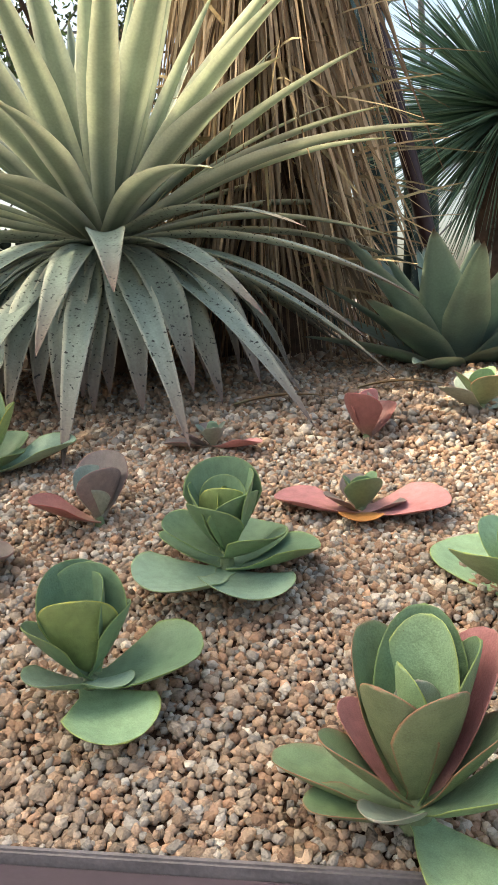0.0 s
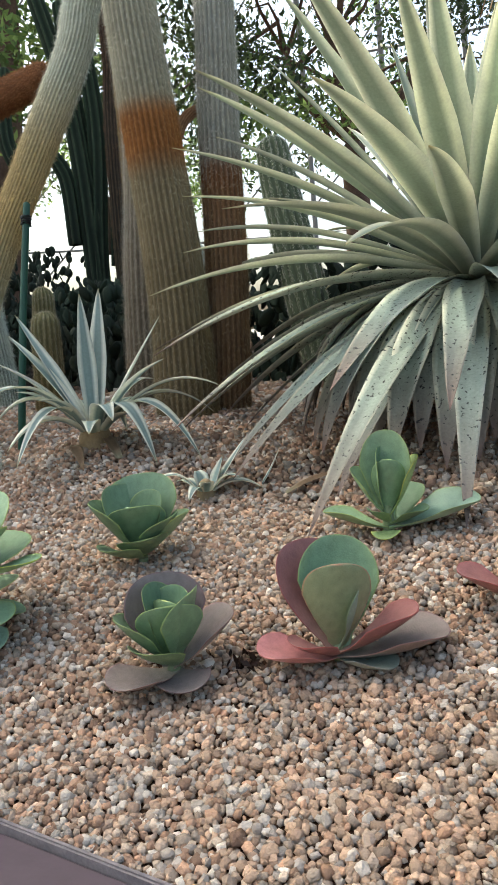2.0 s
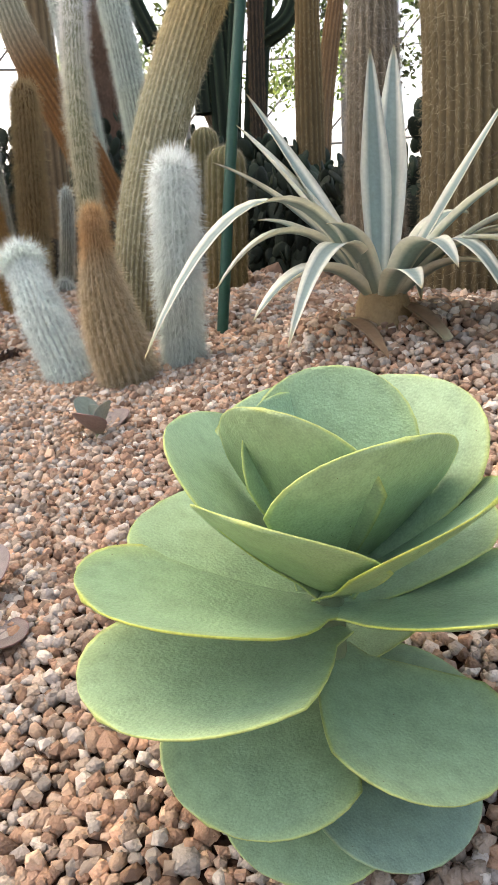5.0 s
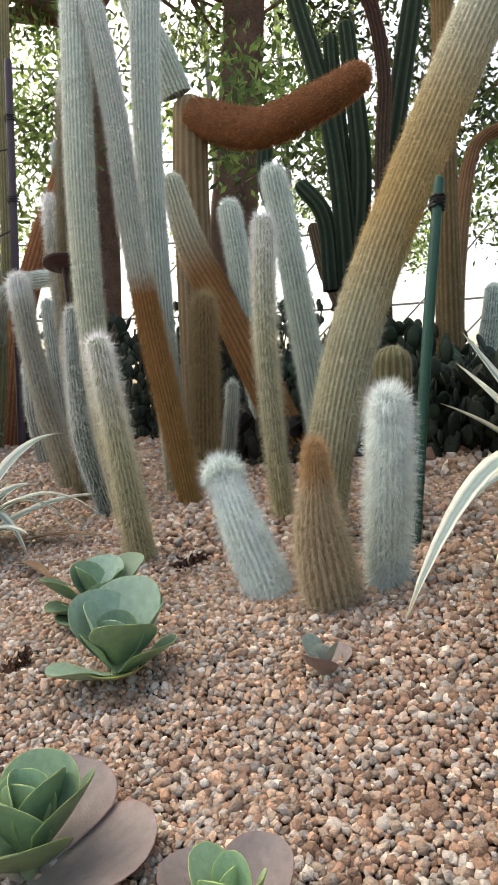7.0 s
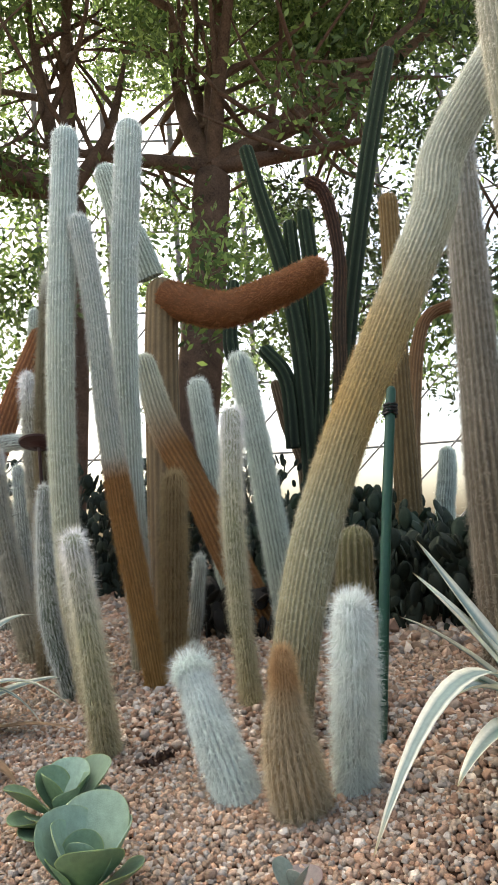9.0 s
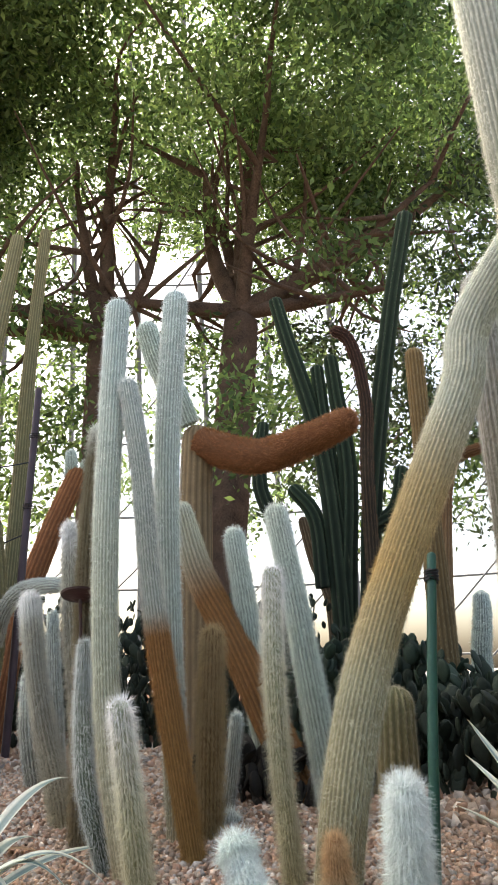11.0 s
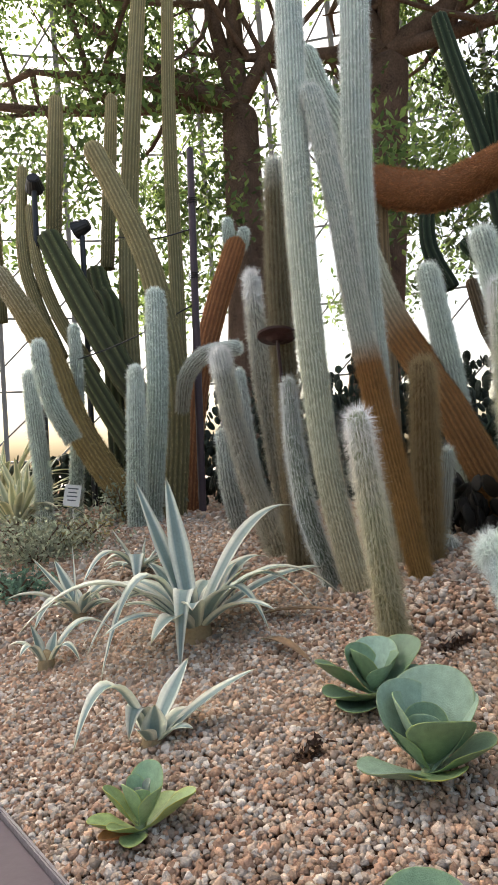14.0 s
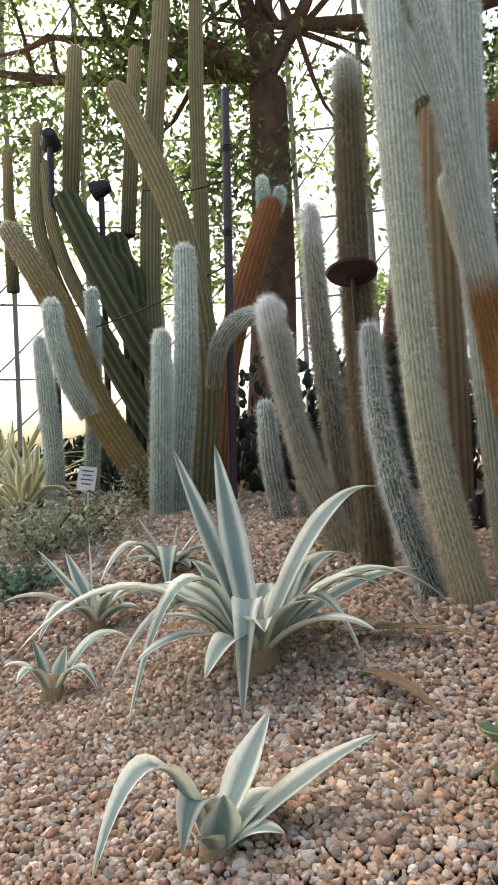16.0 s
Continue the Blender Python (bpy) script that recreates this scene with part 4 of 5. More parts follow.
paddle_plant(-0.948, 0.772, 0.13, 0, ["green"], "large pale green paddle plant with yellowish leaf rims", -53, slim=1.1, cup=0.45, stem_h=0.95, tiers=((-25, -28, 0.0899, 0.0371, "pale"), (22, -24, 0.0937, 0.0412, "bluish"), (100, -12, 0.0859, 0.0453, "pale"), (-110, -12, 0.0859, 0.0453, "pale"), (180, -10, 0.0859, 0.0453, "pale"), (-42, -14, 0.105, 0.0578, "pale"), (28, -16, 0.105, 0.0728, "pale"), (150, 0, 0.101, 0.0578, "pale"), (-150, 0, 0.101, 0.0578, "pale"), (-56, -2, 0.133, 0.0886, "pale"), (-66, 12, 0.132, 0.0993, "rimmed"), (60, 8, 0.127, 0.0977, "rimmed"), (130, 14, 0.118, 0.0969, "pale"), (-130, 14, 0.118, 0.0969, "pale"), (-36, 34, 0.102, 0.108, "pale"), (44, 32, 0.108, 0.108, "rimmed"), (-118, 42, 0.118, 0.108, "pale"), (128, 46, 0.127, 0.108, "pale"), (178, 48, 0.118, 0.108, "pale"), (22, 50, 0.106, 0.114, "pale"), (-52, 60, 0.102, 0.118, "pale"), (-140, 66, 0.0933, 0.119, "pale"), (152, 72, 0.102, 0.121, "pale"), (-160, 80, 0.0594, 0.126, "pale"), (-80, 80, 0.0509, 0.126, "pale")))
paddle_plant(-1.425, 1.11, 0.06, 5, ["mauve", "grey", "grey"], "tiny mauve paddle plant in gravel", 100, 15, 70)
paddle_plant(-1.29, 0.775, 0.09, 9, ["mauve", "pale", "pale"], "pale paddle plant with pink-tinged leaves", 0, 5, 78, slim=0.85)
paddle_plant(-1.505, 0.742, 0.115, 12, ["mauve", "green", "green", "pale"], "broad green and mauve paddle plant", 30, 8, 76, slim=1.1)
paddle_plant(-1.872, 1.12, 0.095, 0, ["green"], "dark green paddle plant with flat leaves", -43, slim=1, cup=0.8, tiers=((-80, 22, 0.103, 0.0103, "green"), (-60, 54, 0.0735, 0.0155, "green"), (112, 34, 0.108, 0.012, "green"), (165, 42, 0.0882, 0.0155, "bluish"), (-10, 8, 0.0931, 0.0086, "green"), (70, 15, 0.0882, 0.0086, "bluish"), (-58, 2, 0.0882, 0.00516, "green"), (30, 40, 0.0588, 0.0155, "bluish"), (-130, 50, 0.0784, 0.0138, "green"), (95, 42, 0.0686, 0.0172, "green"), (-25, -6, 0.0882, 0.00344, "green")))
paddle_plant(-1.684, 1.0, 0.12, 0, ["green"], "bluish green paddle plant with upright leaves", -41, slim=1.06, cup=0.75, tiers=((150, 50, 0.124, 0.0155, "bluish"), (-140, 50, 0.109, 0.0155, "bluish"), (172, 62, 0.0675, 0.0224, "green"), (15, 40, 0.0948, 0.0172, "green"), (100, 44, 0.109, 0.012, "bluish"), (-80, 40, 0.0711, 0.012, "green"), (-65, 4, 0.0957, 0.00516, "bluish"), (0, 8, 0.0806, 0.00688, "yellow"), (-105, 56, 0.0948, 0.0155, "bluish"), (60, 20, 0.0948, 0.0086, "green"), (-30, 70, 0.0569, 0.0258, "bluish")))
paddle_plant(-1.94, 0.736, 0.1, 0, ["green"], "yellowing paddle plant with an orange dead leaf", -35, slim=0.7, cup=0.7, tiers=((160, 48, 0.0779, 0.0115, "pale"), (80, 24, 0.0861, 0.00656, "yellow"), (-92, 40, 0.0697, 0.00984, "yellow"), (50, 48, 0.0656, 0.0115, "pale"), (-85, 8, 0.07, 0.005, "yellow"), (-70, -3, 0.055, 0.003, "orange"), (-10, 0, 0.0574, 0.00492, "yellow"), (-40, 14, 0.0574, 0.00656, "yellow"), (-60, 60, 0.0574, 0.0148, "pale"), (10, 62, 0.0492, 0.0164, "pale"), (100, 66, 0.0533, 0.0164, "grey"), (-140, 66, 0.0574, 0.0164, "pale"), (-20, 78, 0.041, 0.0197, "grey"), (130, 14, 0.0656, 0.00656, "yellow")))

# ---- agaves ----
BLADES = {
    # heart of the blade, margin, width of the margin, tip
    "stripe": ((.27, .36, .33), (.78, .79, .68), 0.5, (.42, .36, .2), BLADE),
    "cream": ((.36, .42, .33), (.86, .86, .70), 0.585, (.5, .45, .25), BLADE),
    "old": ((.30, .36, .30), (.60, .61, .48), 0.72, (.16, .10, .08), OLDBLADE),
    "green": ((.24, .32, .26), (.33, .38, .28), 0.85, (.1, .05, .03), BLADE),
    "dead": ((.26, .17, .10), (.33, .24, .15), 0.7, (.2, .12, .07), DRY),
    # the striped blade made paler, with sunlight put into its colours
    "sun_painted": ((.48, .51, .34), (.85, .83, .62), 0.5, (.6, .5, .3), BLADE),
}


def blade(base, tip, lift, width, style, parent, sag=(0, 0, 1), broad=0.45):
    """A channelled agave leaf: a bent, tapering, pointed blade with a margin of another colour."""
    b, e = np.array(base, float), np.array(tip, float)
    c = (b + e) / 2 + np.array(sag, float) * lift * 2
    U, Wd = 16, 7
    u = np.linspace(0, 1, U)[:, None]
    P = (1 - u) ** 2 * b + 2 * u * (1 - u) * c + u ** 2 * e
    T = np.gradient(P, axis=0)
    T /= np.linalg.norm(T, axis=1)[:, None]
    out = (e - b) * (1, 1, 0)
    out = out / (np.linalg.norm(out) + 1e-6)
    S = np.cross(out, (0, 0, 1.0))
    S = np.tile(S / (np.linalg.norm(S) + 1e-9), (U, 1))
    N = np.cross(S, T)
    u1 = u[:, 0]
    half = width * np.where(u1 < broad, 0.55 + 0.45 * np.sin(u1 / broad * math.pi / 2), np.clip((1 - u1) / (1 - broad), 0, 1) ** 0.75) + 0.0006
    v = np.linspace(-1, 1, Wd)
    rip = rs.uniform(0.12, 0.4)
    top = P[:, None] + S[:, None] * (half[:, None] * v)[..., None] + N[:, None] * (half[:, None] * rip * v ** 2)[..., None]
    thick = (0.10 * width * (1 - v ** 2) + 0.0007)[None] * np.clip(1.2 - u1, 0.2, 1)[:, None]
    bot = top - N[:, None] * thick[..., None]
    V = np.concatenate([top.reshape(-1, 3), bot.reshape(-1, 3)])
    n = U * Wd
    i = (np.arange(U - 1)[:, None] * Wd + np.arange(Wd - 1)[None]).ravel()
    F = [np.stack([i, i + 1, i + Wd + 1, i + Wd], -1), np.stack([n + i, n + i + Wd, n + i + Wd + 1, n + i + 1], -1)]
    k = np.arange(U - 1) * Wd
    F.append(np.stack([k, k + Wd, n + k + Wd, n + k], -1))
    k = k + Wd - 1
    F.append(np.stack([k, n + k, n + k + Wd, k + Wd], -1))
    heart, margin, mw, tipc, mat = BLADES[style]
    av, uu = np.tile(np.abs(np.tile(v, U)), 2), np.tile(np.repeat(u1, Wd), 2)
    m = np.clip((av - mw) / 0.12, 0, 1)[:, None]
    streak = (0.88 + 0.24 * rs.rand(Wd))[np.tile(np.tile(np.arange(Wd), U), 2)][:, None]
    tone = (np.array(heart) * (1 - m) + np.array(margin) * m) * streak
    start = 0.66 if style == "old" else 0.93
    q = np.clip((uu - start) / (1 - start), 0, 1)[:, None]
    tone = tone * (1 - q) + np.array(tipc) * q
    r0 = np.clip(1 - uu * 5, 0, 1)[:, None] * 0.5
    tone = tone * (1 - r0) + np.array((.5, .5, .32)) * r0
    return link_mesh("leaf", V, np.concatenate(F), mat, parent, tone)


def agave(label, c, width, style, tips, foot=0.016, fill=0, lift_by=0.022):
    g = float(rise(c[0], c[1]))
    t = thing("agave", (0, 0, 0), label, "agave", "agaves")
    z = max(min(c[2] - 0.01, g + lift_by), g + 0.004)
    V, F, *_ = ribbed_tube([(c[0], c[1], g - 0.02, foot * 1.35), (c[0], c[1], z + 0.004, foot * 1.15), (c[0], c[1], z + 0.03, foot * 0.6)], sides=12, step=0.02)
    link_mesh("stem", V.reshape(-1, 3), F, SKIN, t, np.full((V.size // 3, 3), (.30, .22, .12)))
    reach = float(np.mean([math.dist(t3[:3], c) for t3 in tips]))
    for k in range(fill):
        a, el = k * 2.4 + 0.5, rs.uniform(0.1, 1.0)
        ln = reach * rs.uniform(0.6, 0.9)
        tips = list(tips) + [(c[0] + ln * math.cos(el) * math.cos(a), c[1] + ln * math.cos(el) * math.sin(a), z + ln * math.sin(el) * 0.7, ln * 0.16 * math.cos(el))]
    for x, y, tz, lift in tips:
        tz = max(tz, float(rise(x, y)) + 0.006)
        d = np.array((x - c[0], y - c[1], 0))
        d = d / (np.linalg.norm(d) + 1e-6) * foot * 0.6
        low = 0.02 if tz > c[2] + 0.1 else 0.0
        blade((c[0] + d[0], c[1] + d[1], z + low), (x, y, tz), lift, width * rs.uniform(0.6, 0.8), style, t, broad=0.5)
    return t


agave("variegated agave with arching white-edged leaves", (-1.156, 1.385, 1.135), 0.03, "stripe", [(-1.191, 1.422, 1.441, 0.0), (-1.182, 1.484, 1.455, 0.0), (-1.028, 1.496, 1.382, 0.0), (-0.973, 1.41, 1.287, 0.02), (-0.877, 1.488, 1.217, 0.06), (-0.948, 1.574, 1.15, 0.07), (-0.882, 1.384, 1.071, 0.1), (-0.955, 1.32, 1.074, 0.1), (-1.169, 1.142, 1.096, 0.09), (-1.273, 1.028, 1.096, 0.14), (-1.25, 1.206, 1.116, 0.05), (-1.314, 1.22, 1.148, 0.08), (-1.338, 1.265, 1.306, 0.02), (-1.354, 1.353, 1.36, 0.01), (-1.363, 1.397, 1.406, 0.0), (-1.028, 1.28, 1.17, 0.05), (-1.091, 1.547, 1.234, 0.04), (-1.137, 1.484, 1.076, 0.06)], fill=8, lift_by=0.036, foot=0.03)
agave("variegated agave with long arching leaves in gravel", (-2.385, 1.15, 1.056), 0.031, "stripe", [(-2.6, 1.147, 1.339, 0.0), (-2.535, 1.194, 1.339, 0.0), (-2.405, 1.475, 1.252, 0.07), (-2.339, 1.602, 1.084, 0.05), (-2.212, 1.437, 0.995, 0.1), (-2.224, 1.358, 1.009, 0.1), (-2.245, 1.237, 0.955, 0.09), (-2.278, 1.034, 0.922, 0.12), (-2.417, 0.937, 0.887, 0.16), (-2.455, 0.928, 0.989, 0.1), (-2.524, 0.818, 1.046, 0.1), (-2.606, 1.005, 1.075, 0.06), (-2.424, 1.397, 1.135, 0.05), (-2.612, 1.102, 1.095, 0.04), (-2.459, 1.326, 1.031, 0.06)], fill=14, lift_by=0.018, foot=0.03)
agave("small variegated agave offset with few leaves", (-2.099, 0.858, 0.933), 0.026, "stripe", [(-2.107, 0.937, 1.047, 0.0), (-2.015, 1.004, 1.031, 0.01), (-2.084, 0.716, 0.964, 0.09), (-2.075, 0.801, 0.96, 0.05), (-2.063, 0.841, 1.005, 0.0), (-2.096, 0.952, 0.939, 0.02), (-2.13, 0.866, 0.951, 0.03)], fill=3)
agave("small variegated agave offset beside the rosettes", (-0.821, 1.278, 1.036), 0.02, "stripe", [(-0.759, 1.34, 1.127, 0.0), (-0.903, 1.21, 1.052, 0.03), (-0.696, 1.365, 1.104, -0.06), (-0.826, 1.219, 1.026, 0.02), (-0.719, 1.324, 1.029, 0.02), (-0.85, 1.297, 1.066, 0.01), (-0.797, 1.312, 1.095, 0.0), (-0.749, 1.289, 1.056, 0.02)], fill=3)
agave("pale variegated agave with thin leaves", (-2.870, 1.125, 1.0), 0.025, "stripe", [(-2.874, 1.115, 1.173, 0.0), (-2.961, 1.041, 1.142, 0.0), (-2.938, 0.958, 1.049, 0.03), (-2.912, 1.263, 1.016, 0.05), (-2.808, 1.243, 0.984, 0.06), (-2.824, 0.979, 0.981, 0.06), (-2.933, 1.223, 0.957, 0.04), (-2.985, 1.114, 1.127, 0.0)], fill=6)
agave("small grey-green agave offset", (-2.670, 0.940, 0.95), 0.022, "stripe", [(-2.698, 0.869, 0.989, 0.02), (-2.700, 0.919, 1.025, 0.0), (-2.679, 0.970, 1.005, 0.0), (-2.647, 1.102, 0.921, 0.06), (-2.644, 0.869, 0.973, 0.03), (-2.595, 0.985, 0.906, 0.04)])
agave("variegated agave behind a larger one", (-3.070, 1.430, 1.08), 0.032, "stripe", [(-3.108, 1.363, 1.181, 0.0), (-3.056, 1.453, 1.154, 0.0), (-3.027, 1.499, 1.142, 0.0), (-3.043, 1.566, 1.088, 0.02), (-3.063, 1.233, 1.03, 0.08), (-2.946, 1.530, 1.0, 0.05), (-3.123, 1.335, 1.072, 0.04), (-2.946, 1.346, 0.999, 0.08)], fill=8)
for x, y, dx, dy in ((-2.32, 1.28, 0.2, 0.08), (-2.22, 1.2, 0.16, -0.03), (-1.05, 1.32, -0.12, 0.1), (-0.66, 1.3, 0.12, 0.1), (-1.2, 1.36, 0.1, -0.1), (-2.75, 1.5, 0.15, 0.05), (-0.05, 1.45, 0.2, 0.02), (0.2, 1.55, 0.18, -0.06)):
    t = thing("dead_leaf", (0, 0, 0), "dry curled brown agave leaf lying on gravel", "leaf", "fallen leaves")
    blade((x, y, float(rise(x, y)) + 0.012), (x + dx, y + dy, float(rise(x + dx, y + dy)) + 0.014), 0.012, 0.013, "dead", t)



def rosette(label, c, n, length, width, els, style, foot, droop=0.12, name="agave", broad=0.45):
    """A full rosette; els: leaf angle from the heart to the outermost leaves."""
    g = float(rise(c[0], c[1]))
    t = thing(name, (0, 0, 0), label, "agave", "agaves")
    V, F, *_ = ribbed_tube([(c[0], c[1], g - 0.02, foot), (c[0], c[1], (g + c[2]) / 2, foot), (c[0], c[1], c[2] + 0.03, foot * 0.5)], sides=12, step=0.03)
    link_mesh("stem", V.reshape(-1, 3), F, BARK, t)
    for i in range(n):
        f = i / (n - 1)
        az = i * 2.39996 + rs.uniform(-0.12, 0.12)
        el = radians(els[0] + (els[1] - els[0]) * f ** 0.74 + rs.uniform(-5, 5))
        ln = length * rs.uniform(0.85, 1.05) * (0.62 + 0.38 * min(1, f * 4))
        o = np.array((math.cos(az), math.sin(az), 0))
        b = np.array(c) + o * foot * 0.7 + np.array((0, 0, -0.06 * f))
        tip = b + o * ln * math.cos(el) + np.array((0, 0, ln * math.sin(el)))
        tip[2] = max(tip[2], float(rise(tip[0], tip[1])) + 0.008)
        st = style
        if style == "cream" and f > 0.62:
            st = "old"
        blade(b, tip, droop * ln * max(0.0, math.cos(el)) * (0.3 + f), width * rs.uniform(0.85, 1.1) * 0.5, st, t, broad=broad)
    return t


skirt = rosette("large cream-edged agave with a skirt of drooping spotted leaves", (-0.375, 1.79, 1.455), 118, 0.74, 0.07, (88, -42), "cream", 0.06, 0.09, broad=0.52)
for i in range(60):
    a = i * 2.39996
    o = np.array((math.cos(a), math.sin(a), 0))
    rad = rs.uniform(0.28, 0.48)
    tip = np.array((-0.375, 1.79, 0)) + o * rad
    tip[2] = float(rise(tip[0], tip[1])) + rs.uniform(0.008, 0.06)
    blade(np.array((-0.375, 1.79, 1.41)) + o * 0.04, tip, 0.07, 0.038, "old", skirt, sag=(o[0] * 0.8, o[1] * 0.8, 1), broad=0.62)
rosette("broad-leaved grey-green agave with spiny upright leaves", (0.47, 1.86, 1.13), 30, 0.40, 0.12, (84, 8), "green", 0.06, 0.03, broad=0.4)
for x, y, ln in ((-5.13, 1.92, 0.42), (-5.83, 2.06, 0.6), (-4.75, 1.72, 0.32), (-5.4, 1.7, 0.4)):
    rosette("variegated agave with arching cream leaves, sunlight painted into their colour", (x, y, float(rise(x, y)) + 0.1), 26, ln, 0.05, (80, 0), "sun_painted", 0.05, 0.2)

# ---- shaggy yucca, spiky rosette, stakes ----
def strips(name, B, E, sag, width, mat, parent, tone, bend=0.0, seg=4):
    """Many narrow bent blades in one mesh."""
    n = len(B)
    u = np.linspace(0, 1, seg + 1)[None, :, None]
    M = (B + E) / 2 + sag
    P = (1 - u) ** 2 * B[:, None] + 2 * u * (1 - u) * M[:, None] + u ** 2 * E[:, None]
    d = E - B
    S = np.cross(d, rs.normal(0, 1, d.shape))
    S /= np.linalg.norm(S, axis=1)[:, None] + 1e-9
    w = (width * (0.6 + 0.8 * rs.rand(n)))[:, None, None] * np.clip(1.15 - u, 0.08, 1)
    Lf, Rt = P - S[:, None] * w, P + S[:, None] * w
    V = np.stack([Lf, Rt], 2).reshape(-1, 3)
    k = (np.arange(n)[:, None] * (seg + 1) + np.arange(seg)[None]).ravel() * 2
    F = np.stack([k, k + 1, k + 3, k + 2], -1)
    tn = np.repeat(tone, (seg + 1) * 2, 0)
    ob = link_mesh(name, V, F, mat, parent, tn, smooth=False)
    return tagged(ob, kind="stuff")


def rnd_tones(n, a, b):
    f = rs.rand(n, 1)
    return np.array(a) * f + np.array(b) * (1 - f)


yucca = thing("yucca", (0, 0, 0), "tall yucca trunk wrapped in dry hanging straw-brown leaves", "yucca")
yx, yy = 0.0, 2.25
V, F, *_ = ribbed_tube([(yx, yy, 1.05, 0.17), (yx, yy, 1.8, 0.14), (yx - 0.03, yy, 2.9, 0.12)], sides=14, step=0.1)
link_mesh("trunk", V.reshape(-1, 3), F, BARK, yucca)
n = 1500
az = rs.rand(n) * 2 * math.pi
zt = rs.uniform(1.5, 3.0, n)
o = np.stack([np.cos(az), np.sin(az), 0 * az], -1)
B = np.array((yx, yy, 0)) + o * 0.13 + np.stack([0 * az, 0 * az, zt], -1)
ln = rs.uniform(0.45, 0.8, n)[:, None]
flare = rs.uniform(0.18, 0.5, n)[:, None] * (1.15 - 0.2 * (zt[:, None] - 1.5))
E = B + o * ln * flare + np.array((0, 0, -1)) * ln
E[:, 2] = np.maximum(E[:, 2], 1.11)
strips("dry_leaves", B, E, o * 0.05, 0.007, DRY, yucca, rnd_tones(n, (.62, .47, .31), (.19, .12, .072)))
n = 170
az = rs.rand(n) * 2 * math.pi
o = np.stack([np.cos(az), np.sin(az), 0 * az], -1)
B = np.array((yx, yy, 0)) + o * 0.12 + np.stack([0 * az, 0 * az, rs.uniform(1.3, 2.0, n)], -1)
E = B + o * rs.uniform(0.3, 0.55, n)[:, None] + np.stack([0 * az, 0 * az, rs.uniform(-0.45, 0.1, n)], -1)
strips("bent_leaves", B, E, np.array((0, 0, 0.04)), 0.006, DRY, yucca, rnd_tones(n, (.46, .38, .22), (.24, .16, .09)))

spiky = thing("desert_spoon", (0, 0, 0), "rounded spiky rosette of narrow blue-green leaves on a trunk", "shrub")
cx, cy, cz = 0.92, 3.0, 1.95
V, F, *_ = ribbed_tube([(cx, cy, 1.05, 0.14), (cx, cy, 1.5, 0.13), (cx, cy, cz, 0.1)], sides=12, step=0.1)
link_mesh("trunk", V.reshape(-1, 3), F, BARK, spiky)
n = 1900
d = rs.normal(0, 1, (n, 3))
d /= np.linalg.norm(d, axis=1)[:, None]
d[:, 2] = d[:, 2] + 0.1
d /= np.linalg.norm(d, axis=1)[:, None]
B = np.array((cx, cy, cz)) + d * 0.05
E = B + d * rs.uniform(0.42, 0.6, n)[:, None]
strips("leaves", B, E, np.array((0, 0, 0.015)), 0.006, GREENBLADE, spiky, rnd_tones(n, (.10, .19, .14), (.16, .26, .16)))


for pts in (((0.22, 3.6, 1.1, .09), (0.26, 3.6, 1.8, .09), (0.3, 3.6, 2.5, .085), (0.3, 3.62, 3.0, .07)), ((0.5, 3.8, 1.1, .09), (0.5, 3.8, 1.8, .09), (0.46, 3.82, 2.6, .08), (0.45, 3.8, 3.1, .07)), ((0.72, 3.9, 1.1, .08), (0.74, 3.9, 1.6, .08), (0.72, 3.9, 2.2, .07))):
    cactus(list(pts), "bluecol", "blue-green ribbed columnar cactus behind a yucca")


def rod(name, label, category, a, b, r, mat, sides=10):
    g = float(rise(a[0], a[1]))
    t = thing(name, (0, 0, 0), label, category)
    V, F, *_ = ribbed_tube([(*a[:2], min(a[2], g) - 0.03, r), (*(np.array(a) * 0.5 + np.array(b) * 0.5), r), (*b, r * 0.95)], sides=sides, step=0.08)
    link_mesh("shaft", V.reshape(-1, 3), F, mat, t)
    return t


def wrap(t, c, axis, r, mat, turns=3, gap=0.012):
    """A few turns of wire round a post."""
    axis = Vector(axis).normalized()
    p = axis.orthogonal().normalized()
    q = axis.cross(p)
    pts = []
    for i in range(turns * 10 + 1):
        a = i / 10 * 2 * math.pi
        v = Vector(c) + axis * (i / 10 - turns / 2) * gap + (p * math.cos(a) + q * math.sin(a)) * r
        pts.append((*v, 0.0025))
    V, F, *_ = ribbed_tube(pts, sides=6, step=0.012)
    link_mesh("wire", V.reshape(-1, 3), F, mat, t)


stake = rod("garden_stake", "dark red leaning stake bound with wire", "stake", (0.60, 2.38, 1.06), (0.24, 2.46, 2.5), 0.027, REDPAINT)
wrap(stake, (0.335, 2.44, 2.12), (-0.36, 0.08, 1.44), 0.031, BLACK)
support = rod("support_stake", "dark green metal stake beside a leaning cactus", "stake", (-1.51, 1.52, 1.08), (-1.50, 1.64, 1.71), 0.010, GREENPAINT)
wrap(support, (-1.501, 1.63, 1.66), (0.01, 0.12, 0.63), 0.013, BLACK, turns=4, gap=0.006)
post = rod("support_post", "thin plum-coloured post tied to cacti with wire", "post", (-4.06, 2.41, 1.04), (-4.12, 2.50, 3.05), 0.02, PURPLE)
for z in (1.9, 2.35, 2.75):
    wrap(post, (-4.06 - 0.03 * (z - 1), 2.41 + 0.045 * (z - 1), z), (0, 0, 1), 0.027, BLACK)
